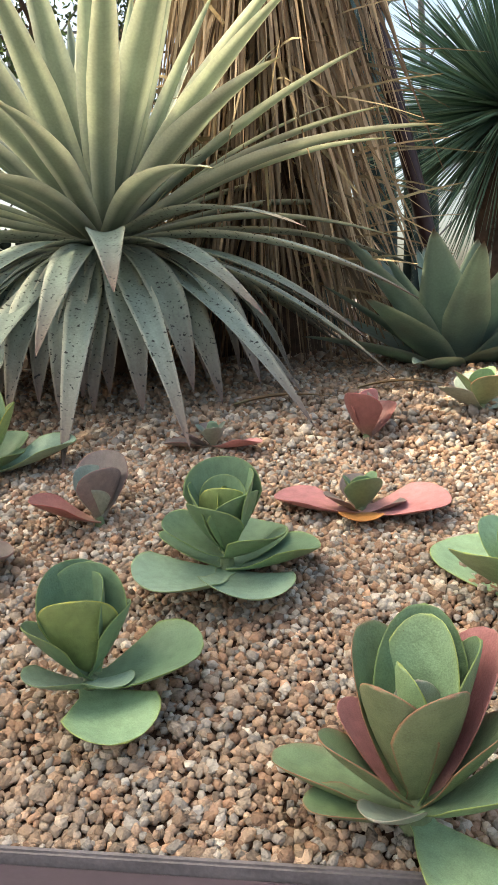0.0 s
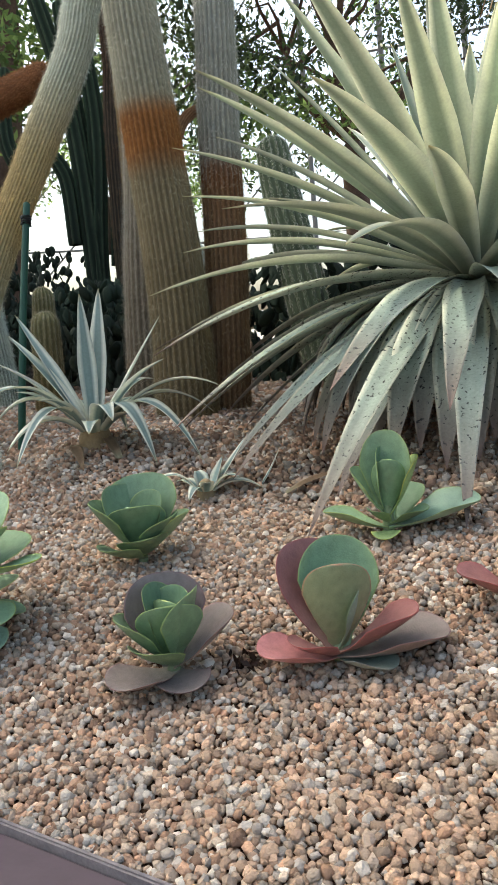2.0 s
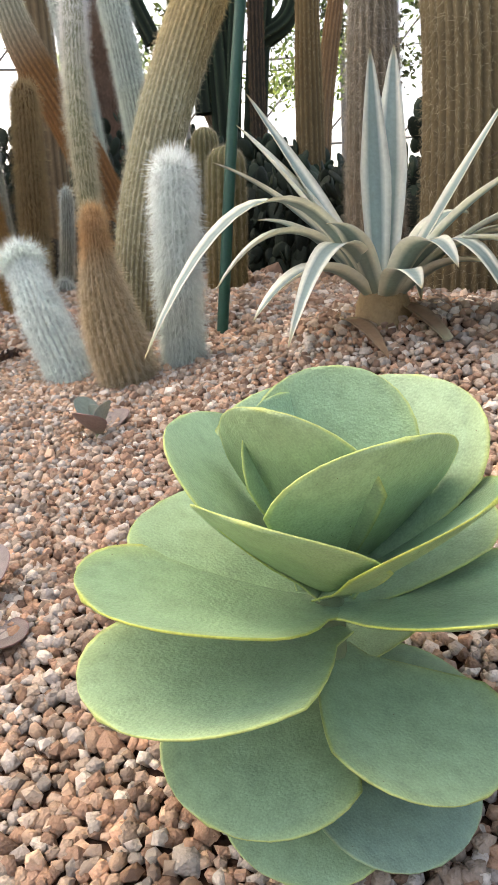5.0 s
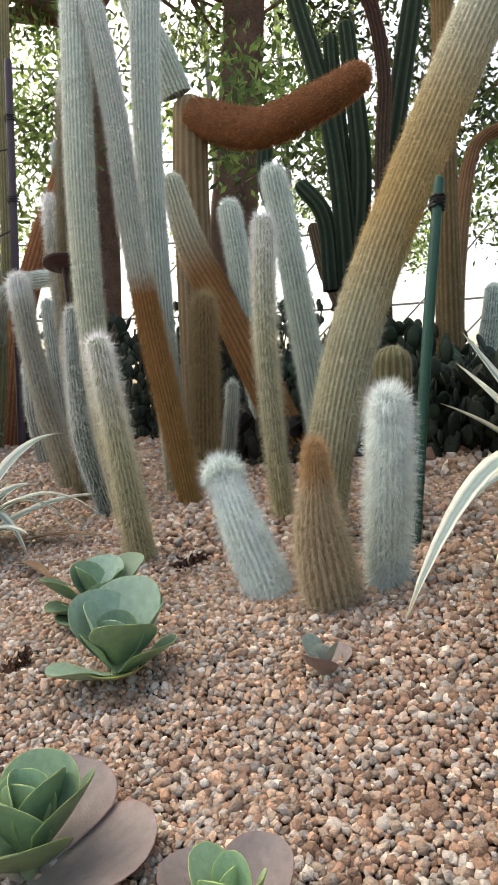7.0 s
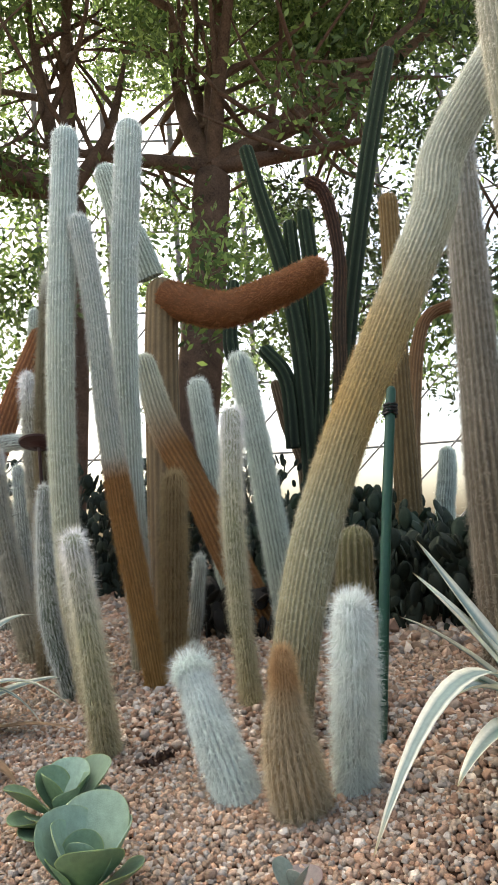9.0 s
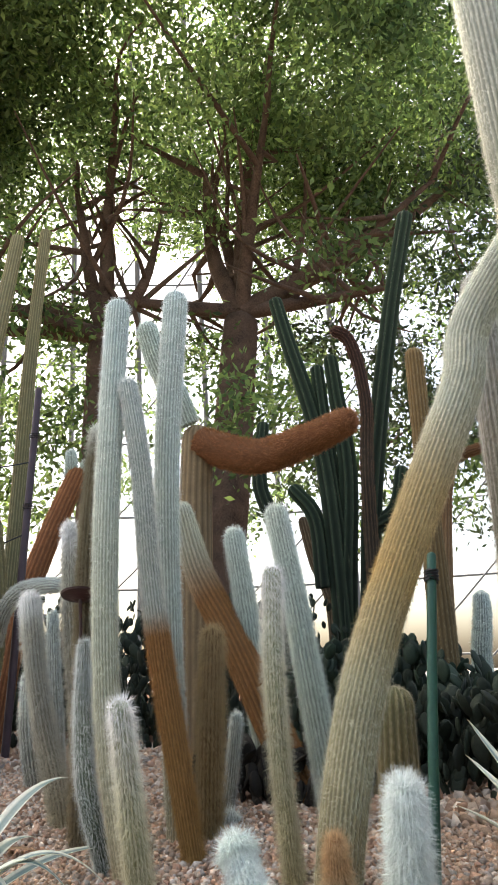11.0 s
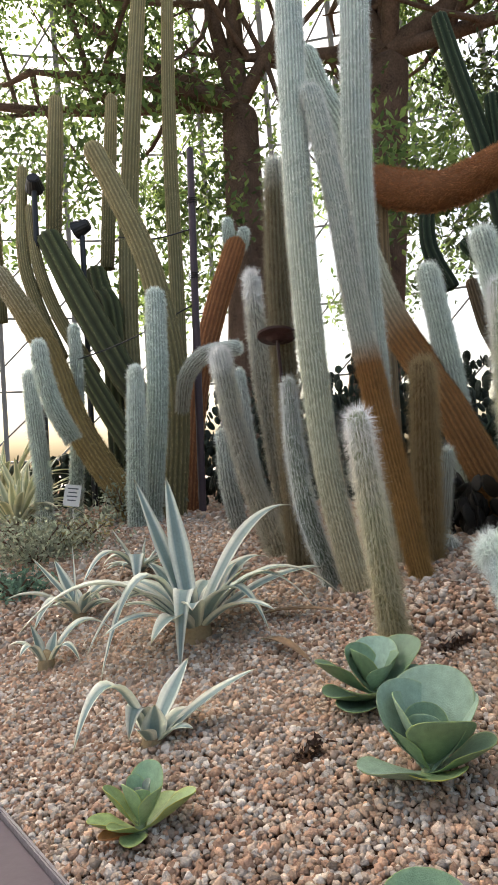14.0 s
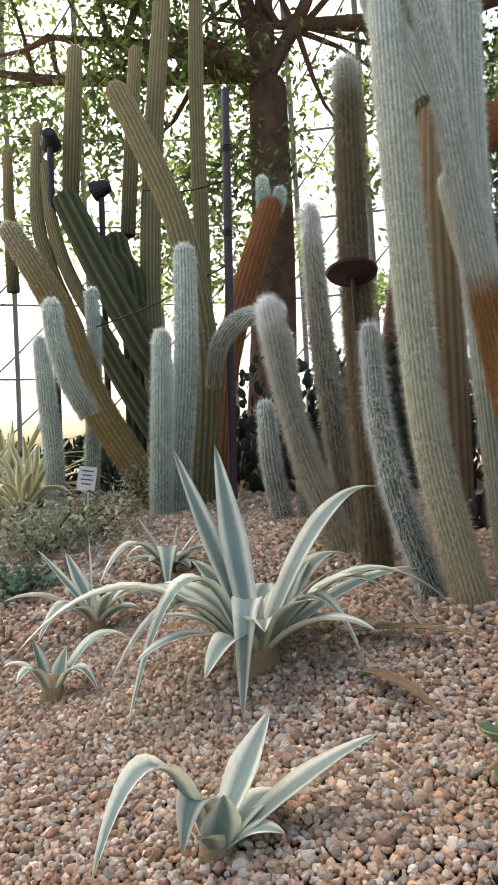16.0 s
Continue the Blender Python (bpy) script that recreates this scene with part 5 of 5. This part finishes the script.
for a, b in (((-4.1, 2.47, 2.6), (-4.46, 2.24, 2.62)), ((-4.09, 2.45, 2.2), (-4.75, 2.0, 1.95))):
    m = (np.array(a) + b) / 2 - (0, 0, 0.03)
    V, F, *_ = ribbed_tube([(*a, 0.004), (*m, 0.004), (*b, 0.004)], sides=6, step=0.05)
    link_mesh("tie_wire", V.reshape(-1, 3), F, BLACK, post)

dish = thing("garden_light", (0, 0, 0), "dark brown round metal disc lamp on a stem", "lamp")
bm = bmesh.new()
prof = ((0.0, 0.0), (0.03, 0.002), (0.06, 0.012), (0.105, 0.02), (0.11, 0.028), (0.1, 0.03), (0.06, 0.024), (0.0, 0.02))
ring = []
for r0, z0 in prof[1:-1]:
    ring.append([bm.verts.new((r0 * math.cos(k * math.pi / 14), r0 * math.sin(k * math.pi / 14), z0)) for k in range(28)])
for p0, p1 in zip(ring, ring[1:]):
    for k in range(28):
        bm.faces.new((p0[k], p0[(k + 1) % 28], p1[(k + 1) % 28], p1[k]))
bm.faces.new(ring[0][::-1])
bm.faces.new(ring[-1])
shade = part("shade", bm, REDPAINT, dish)
shade.matrix_basis = Matrix.Translation((-2.575, 1.612, 1.695)) @ Matrix.Rotation(radians(-17), 4, Vector((0.9, 1.0, 0.25))) @ Matrix.Diagonal((0.52, 0.52, 0.7, 1))
V, F, *_ = ribbed_tube([(-2.62, 1.72, 1.05, 0.005), (-2.6, 1.66, 1.4, 0.005), (-2.575, 1.612, 1.705, 0.005)], sides=8, step=0.1)
link_mesh("stand", V.reshape(-1, 3), F, REDPAINT, dish)


def floodlight(x, y, z, yaw):
    t = thing("floodlight", (0, 0, 0), "small black floodlight on a thin pole among cacti", "lamp", "floodlights")
    bm = bmesh.new()
    bmesh.ops.create_cone(bm, cap_ends=True, segments=16, radius1=0.07, radius2=0.04, depth=0.12)
    bmesh.ops.bevel(bm, geom=bm.edges[:], offset=0.008, segments=2, affect="EDGES")
    part("housing", bm, BLACK, t).matrix_basis = pose(x, y, z, 70, 0, yaw)
    V, F, *_ = ribbed_tube([(x, y, 1.05, 0.02), (x, y, z / 2 + 0.5, 0.02), (x, y, z - 0.05, 0.02)], sides=8, step=0.2)
    link_mesh("pole", V.reshape(-1, 3), F, BLACK, t)


floodlight(-5.75, 2.36, 3.38, 60)
floodlight(-5.62, 2.64, 3.08, 130)

sign = thing("plant_label", (0, 0, 0), "small white plant label on a stick", "label")
bm = bmesh.new()
bmesh.ops.create_cube(bm, size=1)
bmesh.ops.scale(bm, vec=(0.085, 0.004, 0.11), verts=bm.verts)
bmesh.ops.bevel(bm, geom=bm.edges[:], offset=0.0015, segments=1, affect="EDGES")
plate = part("plate", bm, CARD, sign)
plate.matrix_basis = pose(-4.50, 1.92, 1.25, -12, 8, 50)
for k in range(4):
    bm = bmesh.new()
    bmesh.ops.create_cube(bm, size=1)
    bmesh.ops.scale(bm, vec=(0.055 - 0.012 * (k % 2), 0.001, 0.006), verts=bm.verts)
    part("text_bar", bm, INK, plate).matrix_basis = pose(0, -0.0028, 0.035 - 0.02 * k)
V, F, *_ = ribbed_tube([(-4.50, 1.92, 1.03, 0.005), (-4.50, 1.92, 1.12, 0.005), (-4.50, 1.925, 1.21, 0.005)], sides=6, step=0.05)
link_mesh("stick", V.reshape(-1, 3), F, CARD, sign)


# ---- shrubs ----
def pad_bush(x, y, w, h, n, col, label):
    """A thicket of small upright cactus pads."""
    t = thing("prickly_pear", (0, 0, 0), label, "cactus", "cactus shrubs")
    g = float(rise(x, y))
    U, Wd = 6, 6
    th = np.linspace(0, math.pi, U)
    ph = np.linspace(0, 2 * math.pi, Wd, endpoint=False)
    unit = np.stack([np.sin(th)[:, None] * np.cos(ph), np.sin(th)[:, None] * np.sin(ph) * 0.22, np.repeat(np.cos(th)[:, None] * 1.4, Wd, 1)], -1).reshape(-1, 3)
    i = np.arange(U - 1)[:, None] * Wd
    j = np.arange(Wd)[None]
    F0 = np.stack([i + j, i + Wd + j, i + Wd + (j + 1) % Wd, i + (j + 1) % Wd], -1).reshape(-1, 4)
    Vs, Fs, Ts = [], [], []
    for k in range(int(n * 1.7)):
        s = rs.uniform(0.018, 0.032)
        p = np.array((x + rs.uniform(-w, w), y + rs.uniform(-w, w) * 0.6, 0))
        p[2] = float(rise(p[0], p[1])) + rs.uniform(0, h) * (1 - 0.5 * (abs(p[0] - x) / w) ** 2)
        a, b = rs.uniform(0, math.pi), rs.normal(0, 0.35)
        R = np.array(Euler((b, rs.normal(0, 0.35), a)).to_matrix())
        Vs.append((unit * s) @ R.T + p)
        Fs.append(F0 + k * len(unit))
        Ts.append(np.tile(np.array(col) * rs.uniform(0.6, 1.3), (len(unit), 1)))
    ob = link_mesh("pad_thicket", np.concatenate(Vs), np.concatenate(Fs), PAD, t, np.concatenate(Ts))
    tagged(ob, kind="stuff")


pad_bush(-2.38, 3.12, 0.5, 0.5, 420, (.026, .04, .024), "thicket of small dark green cactus pads")
pad_bush(-1.88, 2.75, 0.42, 0.32, 330, (.028, .037, .024), "thicket of dark green and purple cactus pads")
pad_bush(-2.6, 3.6, 0.6, 0.5, 360, (.026, .04, .026), "dense dark green cactus shrub")
pad_bush(-1.36, 2.95, 0.5, 0.5, 420, (.03, .044, .027), "thicket of small green cactus pads")
pad_bush(-2.36, 2.22, 0.28, 0.16, 160, (.028, .024, .018), "low dark cactus thicket under the columns")
pad_bush(-0.75, 3.0, 0.5, 0.6, 350, (.026, .038, .024), "dark green cactus thicket")
pad_bush(-3.6, 3.4, 0.8, 0.75, 460, (.024, .032, .02), "dark low cactus shrub")
pad_bush(-5.0, 3.2, 0.9, 0.5, 300, (.026, .032, .02), "dark low cactus shrub")


pad_bush(-4.2, 4.3, 1.0, 0.95, 640, (.026, .036, .022), "dark green cactus thicket under the tree")
pad_bush(-5.9, 4.4, 1.2, 1.0, 640, (.026, .036, .022), "dark green cactus thicket under the tree")
pad_bush(-6.4, 2.9, 0.8, 0.4, 340, (.03, .04, .022), "dark green cactus thicket behind the agaves")


def twig_bush(x, y, w, h, n, col, label):
    t = thing("shrub", (0, 0, 0), label, "shrub", "small shrubs")
    g = float(rise(x, y))
    for k in range(7):
        a = k * 0.9
        V, F, *_ = ribbed_tube([(x, y, g - 0.02, 0.006), (x + 0.4 * w * math.cos(a), y + 0.4 * w * math.sin(a), g + h * 0.5, 0.004), (x + 0.8 * w * math.cos(a), y + 0.8 * w * math.sin(a), g + h * 0.9, 0.002)], sides=5, step=0.05)
        link_mesh("twig", V.reshape(-1, 3), F, BARK, t)
    P = np.array((x, y, g)) + np.stack([rs.normal(0, w * 0.5, n), rs.normal(0, w * 0.5, n), np.abs(rs.normal(0.5, 0.28, n)) * h], -1)
    leaves("foliage", P, 0.013, t, rnd_tones(n, col, tuple(c * 1.6 for c in col)))


def leaves(name, P, size, parent, tone):
    """Small folded leaves, one diamond of two triangles each."""
    n = len(P)
    d = rs.normal(0, 1, (n, 3))
    d[:, 2] -= 0.3
    d /= np.linalg.norm(d, axis=1)[:, None]
    s = np.cross(d, rs.normal(0, 1, (n, 3)))
    s /= np.linalg.norm(s, axis=1)[:, None]
    k = (size * (0.6 + 0.8 * rs.rand(n)))[:, None]
    V = np.stack([P - d * k, P + s * k * 0.42, P + d * k, P - s * k * 0.42], 1).reshape(-1, 3)
    ob = link_mesh(name, V, np.arange(4 * n).reshape(-1, 4), LEAF, parent, np.repeat(tone, 4, 0), smooth=False)
    return tagged(ob, kind="stuff")


twig_bush(-3.86, 1.44, 0.26, 0.17, 2200, (.22, .24, .17), "low grey-green leafy shrub in the gravel")
twig_bush(-4.21, 2.06, 0.15, 0.2, 1100, (.22, .25, .18), "small grey-green leafy shrub")
twig_bush(-3.46, 1.19, 0.12, 0.08, 500, (.10, .17, .12), "low blue-green succulent mat")
twig_bush(-3.90, 1.65, 0.14, 0.1, 420, (.2, .17, .08), "sparse yellowish low shrub")


def dry_weed(x, y, w, n):
    """A flat tuft of shrivelled dark leaves on the gravel."""
    t = thing("dry_weed", (0, 0, 0), "small shrivelled dark brown weed flat on gravel", "weed", "dry weeds")
    P = np.stack([x + rs.normal(0, w, n), y + rs.normal(0, w, n), np.zeros(n)], -1)
    P[:, 2] = rise(P[:, 0], P[:, 1]) + 0.006 + np.abs(rs.normal(0, 0.005, n))
    leaves("foliage", P, 0.007, t, rnd_tones(n, (.05, .03, .022), (.09, .05, .03)))


for x, y in ((-1.864, 1.347), (-1.849, 0.944), (-1.850, 0.966), (-0.527, 0.824), (-1.869, 1.321)):
    dry_weed(x, y, 0.009, 46)

# ---- trees ----
def tree(label, foot, fork, limbs, clumps, per, seed, r0, tint):
    t = thing("tree", (0, 0, 0), label, "tree", "trees")
    r = np.random.RandomState(seed)
    fx, fy, fz = foot
    mid = [(a + b) / 2 for a, b in zip(foot, fork)]
    V, F, *_ = ribbed_tube([(fx, fy, fz - 0.2, r0 * 1.25), (mid[0] + 0.1, mid[1], mid[2], r0), (*fork, r0 * 0.85)], ribs=5, depth=0.08, sides=24, step=0.25)
    trunk = link_mesh("trunk", V.reshape(-1, 3), F, BARK, t)
    ends = []
    for dx, dy, dz, rr in limbs:
        m = (fork[0] + dx * 0.5 + r.uniform(-0.3, 0.3), fork[1] + dy * 0.5, fork[2] + dz * 0.4)
        e = (fork[0] + dx, fork[1] + dy, fork[2] + dz)
        V, F, *_ = ribbed_tube([(*fork, rr * 0.8), (*m, rr * 0.55), (*e, rr * 0.2)], sides=10, step=0.25)
        link_mesh("limb", V.reshape(-1, 3), F, BARK, t)
        for k in range(7):
            f = r.uniform(0.3, 1.0)
            b = np.array(fork) * (1 - f) ** 2 + 2 * f * (1 - f) * (2 * np.array(m) - (np.array(fork) + e) / 2) + f * f * np.array(e)
            q = b + r.normal(0, 1.0, 3) + (0, 0, 0.5)
            V, F, *_ = ribbed_tube([(*b, rr * 0.3), (*((b + q) / 2 + r.normal(0, 0.15, 3)), rr * 0.17), (*q, rr * 0.06)], sides=7, step=0.3)
            link_mesh("branch", V.reshape(-1, 3), F, BARK, t)
    P, T = [], []
    for x, y, z, sx, sz, k in clumps:
        for c in range(k):
            o = np.array((x, y, z)) + np.clip(r.normal(0, 1, 3), -1.35, 1.35) * (sx, sx, sz)
            P.append(o + r.normal(0, 1, (per, 3)) * (0.34, 0.34, 0.2))
            f = r.rand(per, 1)
            shade = r.uniform(0.7, 1.35)
            T.append((np.array(tint[0]) * f + np.array(tint[1]) * (1 - f)) * shade)
    leaves("crown", np.concatenate(P), 0.055, t, np.concatenate(T))


G1, G2 = (.06, .11, .04), (.20, .28, .085)
tree("broad-crowned tree with rough brown trunk and dense small leaves", (-6.9, 6.9, 0.9), (-6.45, 7.35, 6.3),
     ((1.95, 1.1, 0.2, .15), (1.5, 0.95, 1.25, .2), (-0.4, -0.3, 2.4, .2), (-1.6, -1.5, 0.2, .15), (-1.4, 0.4, 3.6, .15), (0.4, 0.2, 4.0, .15), (2.4, 1.6, 2.0, .15), (1.2, -0.8, 2.6, .15), (3.0, 3.0, 3.2, .16)),
     # clumps 4, 5, 10 and 11 are unseen overhead foliage added to shade the bed
     ((-6.4, 7.4, 10.0, 2.0, 0.9, 120), (-4.8, 11.6, 12.4, 1.9, 1.2, 85), (-8.6, 5.2, 10.0, 1.4, 0.9, 34), (-4.9, 4.35, 10.4, 0.5, 0.3, 46), (-6.3, 4.5, 10.4, 0.6, 0.3, 30), (-5.2, 9.2, 9.2, 1.1, 0.6, 34), (-5.6, 8.2, 8.0, 2.2, 0.7, 26), (-2.9, 12.6, 9.6, 1.6, 1.7, 36), (-6.4, 9.0, 5.4, 2.6, 1.2, 30), (-2.9, 4.0, 10.0, 0.28, 0.2, 14), (-3.6, 4.6, 10.1, 0.36, 0.3, 20)),
     430, 3, 0.27, (G1, G2))
tree("second tree with forked trunk behind the cacti", (-8.1, 6.1, 0.9), (-7.85, 6.1, 5.9),
     ((-1.35, -2.2, 0.35, .15), (-0.3, -0.4, 2.4, .17), (0.55, 0.5, 1.9, .13), (-0.6, 0.4, 3.4, .15), (0.3, -0.2, 4.0, .14), (-3.0, -1.4, 2.8, .13), (-3.6, -3.2, 0.8, .12)),
     # last three clumps: out of view, added only to keep sun off the planting
     ((-9.4, 4.4, 9.4, 1.4, 0.9, 60), (-10.2, 3.4, 7.6, 1.3, 0.8, 22), (-8.4, 5.6, 5.2, 1.2, 1.1, 24), (-10.5, 2.6, 9.6, 1.2, 0.9, 22), (-7.1, 1.5, 9.8, 0.9, 0.4, 60), (-7.9, 3.0, 9.8, 0.9, 0.4, 60), (-5.55, 1.0, 9.8, 0.25, 0.2, 26)),
     340, 8, 0.25, (G1, G2))
tree("distant leafy tree seen between the cacti", (-3.4, 11.0, 0.6), (-3.3, 11.0, 4.0),
     ((-1.2, 0.3, 2.0, .12), (1.3, 0.4, 1.8, .12), (0.2, -0.3, 2.8, .12)),
     ((-3.4, 10.8, 6.0, 1.9, 1.3, 46), (-5.6, 10.4, 5.2, 1.4, 1.0, 24)), 190, 12, 0.2, ((.03, .05, .025), (.06, .08, .035)))

# ---- gravel, last ----
STONE_TONES = np.array(((.40, .275, .185), (.385, .235, .15), (.43, .335, .25), (.33, .245, .18), (.36, .31, .26), (.42, .285, .195), (.50, .435, .36), (.29, .18, .12)))


def stone_shape(seed, k):
    """An angular chip: the hull of k points on a squashed, skewed ball."""
    r = np.random.RandomState(seed)
    a = np.arange(k) * 2.39996 + r.uniform(-0.32, 0.32, k)
    z = np.clip(np.linspace(-0.94, 0.94, k) + r.uniform(-0.08, 0.08, k), -0.97, 0.97)
    P = np.stack([np.sqrt(1 - z * z) * np.cos(a), np.sqrt(1 - z * z) * np.sin(a), z], -1)
    P = P * np.array((1.12, r.uniform(0.7, 0.98), r.uniform(0.6, 0.85)))
    bm = bmesh.new()
    for p in P:
        bm.verts.new(p)
    bmesh.ops.convex_hull(bm, input=bm.verts[:])
    bmesh.ops.triangulate(bm, faces=bm.faces[:])
    bm.verts.index_update()
    V = np.array([v.co[:] for v in bm.verts])
    F = np.array([[v.index for v in f.verts] for f in bm.faces])
    bm.free()
    return V, F


NEAR_SHAPES = [stone_shape(k, 10) for k in range(14)]
FAR_SHAPES = [stone_shape(k, 8) for k in range(14)]


def scatter(x0, x1, d0, d1, pitch, seed):
    """Jittered places on the bed between two distances from the kerb."""
    r = np.random.RandomState(seed)
    nx, nd = int((x1 - x0) / pitch), int((d1 - d0) / pitch)
    X, D = np.meshgrid(np.arange(nx), np.arange(nd), indexing="ij")
    X = x0 + (X + 0.5 * (D % 2) + r.uniform(-0.38, 0.38, X.shape)) * pitch
    D = d0 + (D + r.uniform(-0.38, 0.38, D.shape)) * pitch
    X, D = X.ravel(), np.maximum(D.ravel(), 0.004)
    Y = edge_y(X) + D
    return np.stack([X, Y, rise(X, Y)], -1), r


stone_data = {}


def gravel(name, x0, x1, d0, d1, pitch, size, seed, single=False):
    SHAPES = NEAR_SHAPES if single else FAR_SHAPES
    P, r = scatter(x0, x1, d0, d1, pitch, seed)
    n = len(P)
    s = size * np.exp(r.normal(0, 0.22, n))
    P[:, 2] += s * r.uniform(-0.25, 0.6, n)
    kind = r.randint(0, len(SHAPES), n)
    nv, nf = len(SHAPES[0][0]), len(SHAPES[0][1])
    q = r.normal(0, 1, (n, 4)) * (0.35, 0.35, 1.0, 1.0)
    q /= np.linalg.norm(q, axis=1)[:, None]
    x, y, z, w = q.T
    R = np.stack([1 - 2 * (y * y + z * z), 2 * (x * y - z * w), 2 * (x * z + y * w), 2 * (x * y + z * w), 1 - 2 * (x * x + z * z), 2 * (y * z - x * w), 2 * (x * z - y * w), 2 * (y * z + x * w), 1 - 2 * (x * x + y * y)], -1).reshape(n, 3, 3)
    V = np.stack([sh[0] for sh in SHAPES])[kind] * s[:, None, None]
    V = np.einsum("nij,nvj->nvi", R, V) + P[:, None]
    F = np.stack([sh[1] for sh in SHAPES])[kind] + (np.arange(n) * nv)[:, None, None]
    patch = np.array([noise.noise((p[0] * 2.2, p[1] * 2.2, 3.0)) for p in P]) * 3
    t = np.clip((r.uniform(0, 8, n) + patch), 0, 7.99).astype(int)
    tone = np.repeat(STONE_TONES[t] * np.exp(r.normal(0.02, 0.17, (n, 1))), nv, 0)
    if single:
        near = (P[:, 0] > -1.02) & (P[:, 0] < -0.82) & (P[:, 1] - edge_y(P[:, 0]) < 0.125)
        pick = np.flatnonzero(near)[:300]
        for i in pick:
            key = (int(kind[i]), int(t[i]))
            if key not in stone_data:
                sh = SHAPES[key[0]]
                o = link_mesh("stone", sh[0], sh[1], STONE, None, np.tile(STONE_TONES[key[1]], (nv, 1)), smooth=np.arange(nf) % 2 == 0)
                stone_data[key] = o.data
                bpy.data.objects.remove(o)
            o = new("stone", stone_data[key])
            o.parent = bed
            o.matrix_basis = Matrix.Translation(P[i]) @ Matrix([list(row) for row in R[i]]).to_4x4() @ Matrix.Diagonal((s[i], s[i], s[i], 1))
        keep = np.ones(n, bool)
        keep[pick] = False
        V, tone = V[keep], tone.reshape(n, nv, 3)[keep].reshape(-1, 3)
        F = np.stack([sh[1] for sh in SHAPES])[kind[keep]] + (np.arange(keep.sum()) * nv)[:, None, None]
    ob = link_mesh(name, V.reshape(-1, 3), F.reshape(-1, 3), STONE, bed, tone, smooth=r.rand(F.size // 3) < 0.75)
    return tagged(ob, kind="stuff")


gravel("gravel", -2.9, 0.8, 0.0, 0.75, 0.0068, 0.0057, 1, True)
gravel("gravel", -4.0, 1.2, 0.75, 1.5, 0.0106, 0.0084, 2)
gravel("gravel", -5.4, -2.89, 0.0, 0.78, 0.0145, 0.0105, 3)
gravel("gravel", -6.0, 1.6, 1.49, 2.6, 0.026, 0.018, 4)
gravel("gravel", -6.0, -3.98, 0.76, 1.5, 0.018, 0.013, 5)
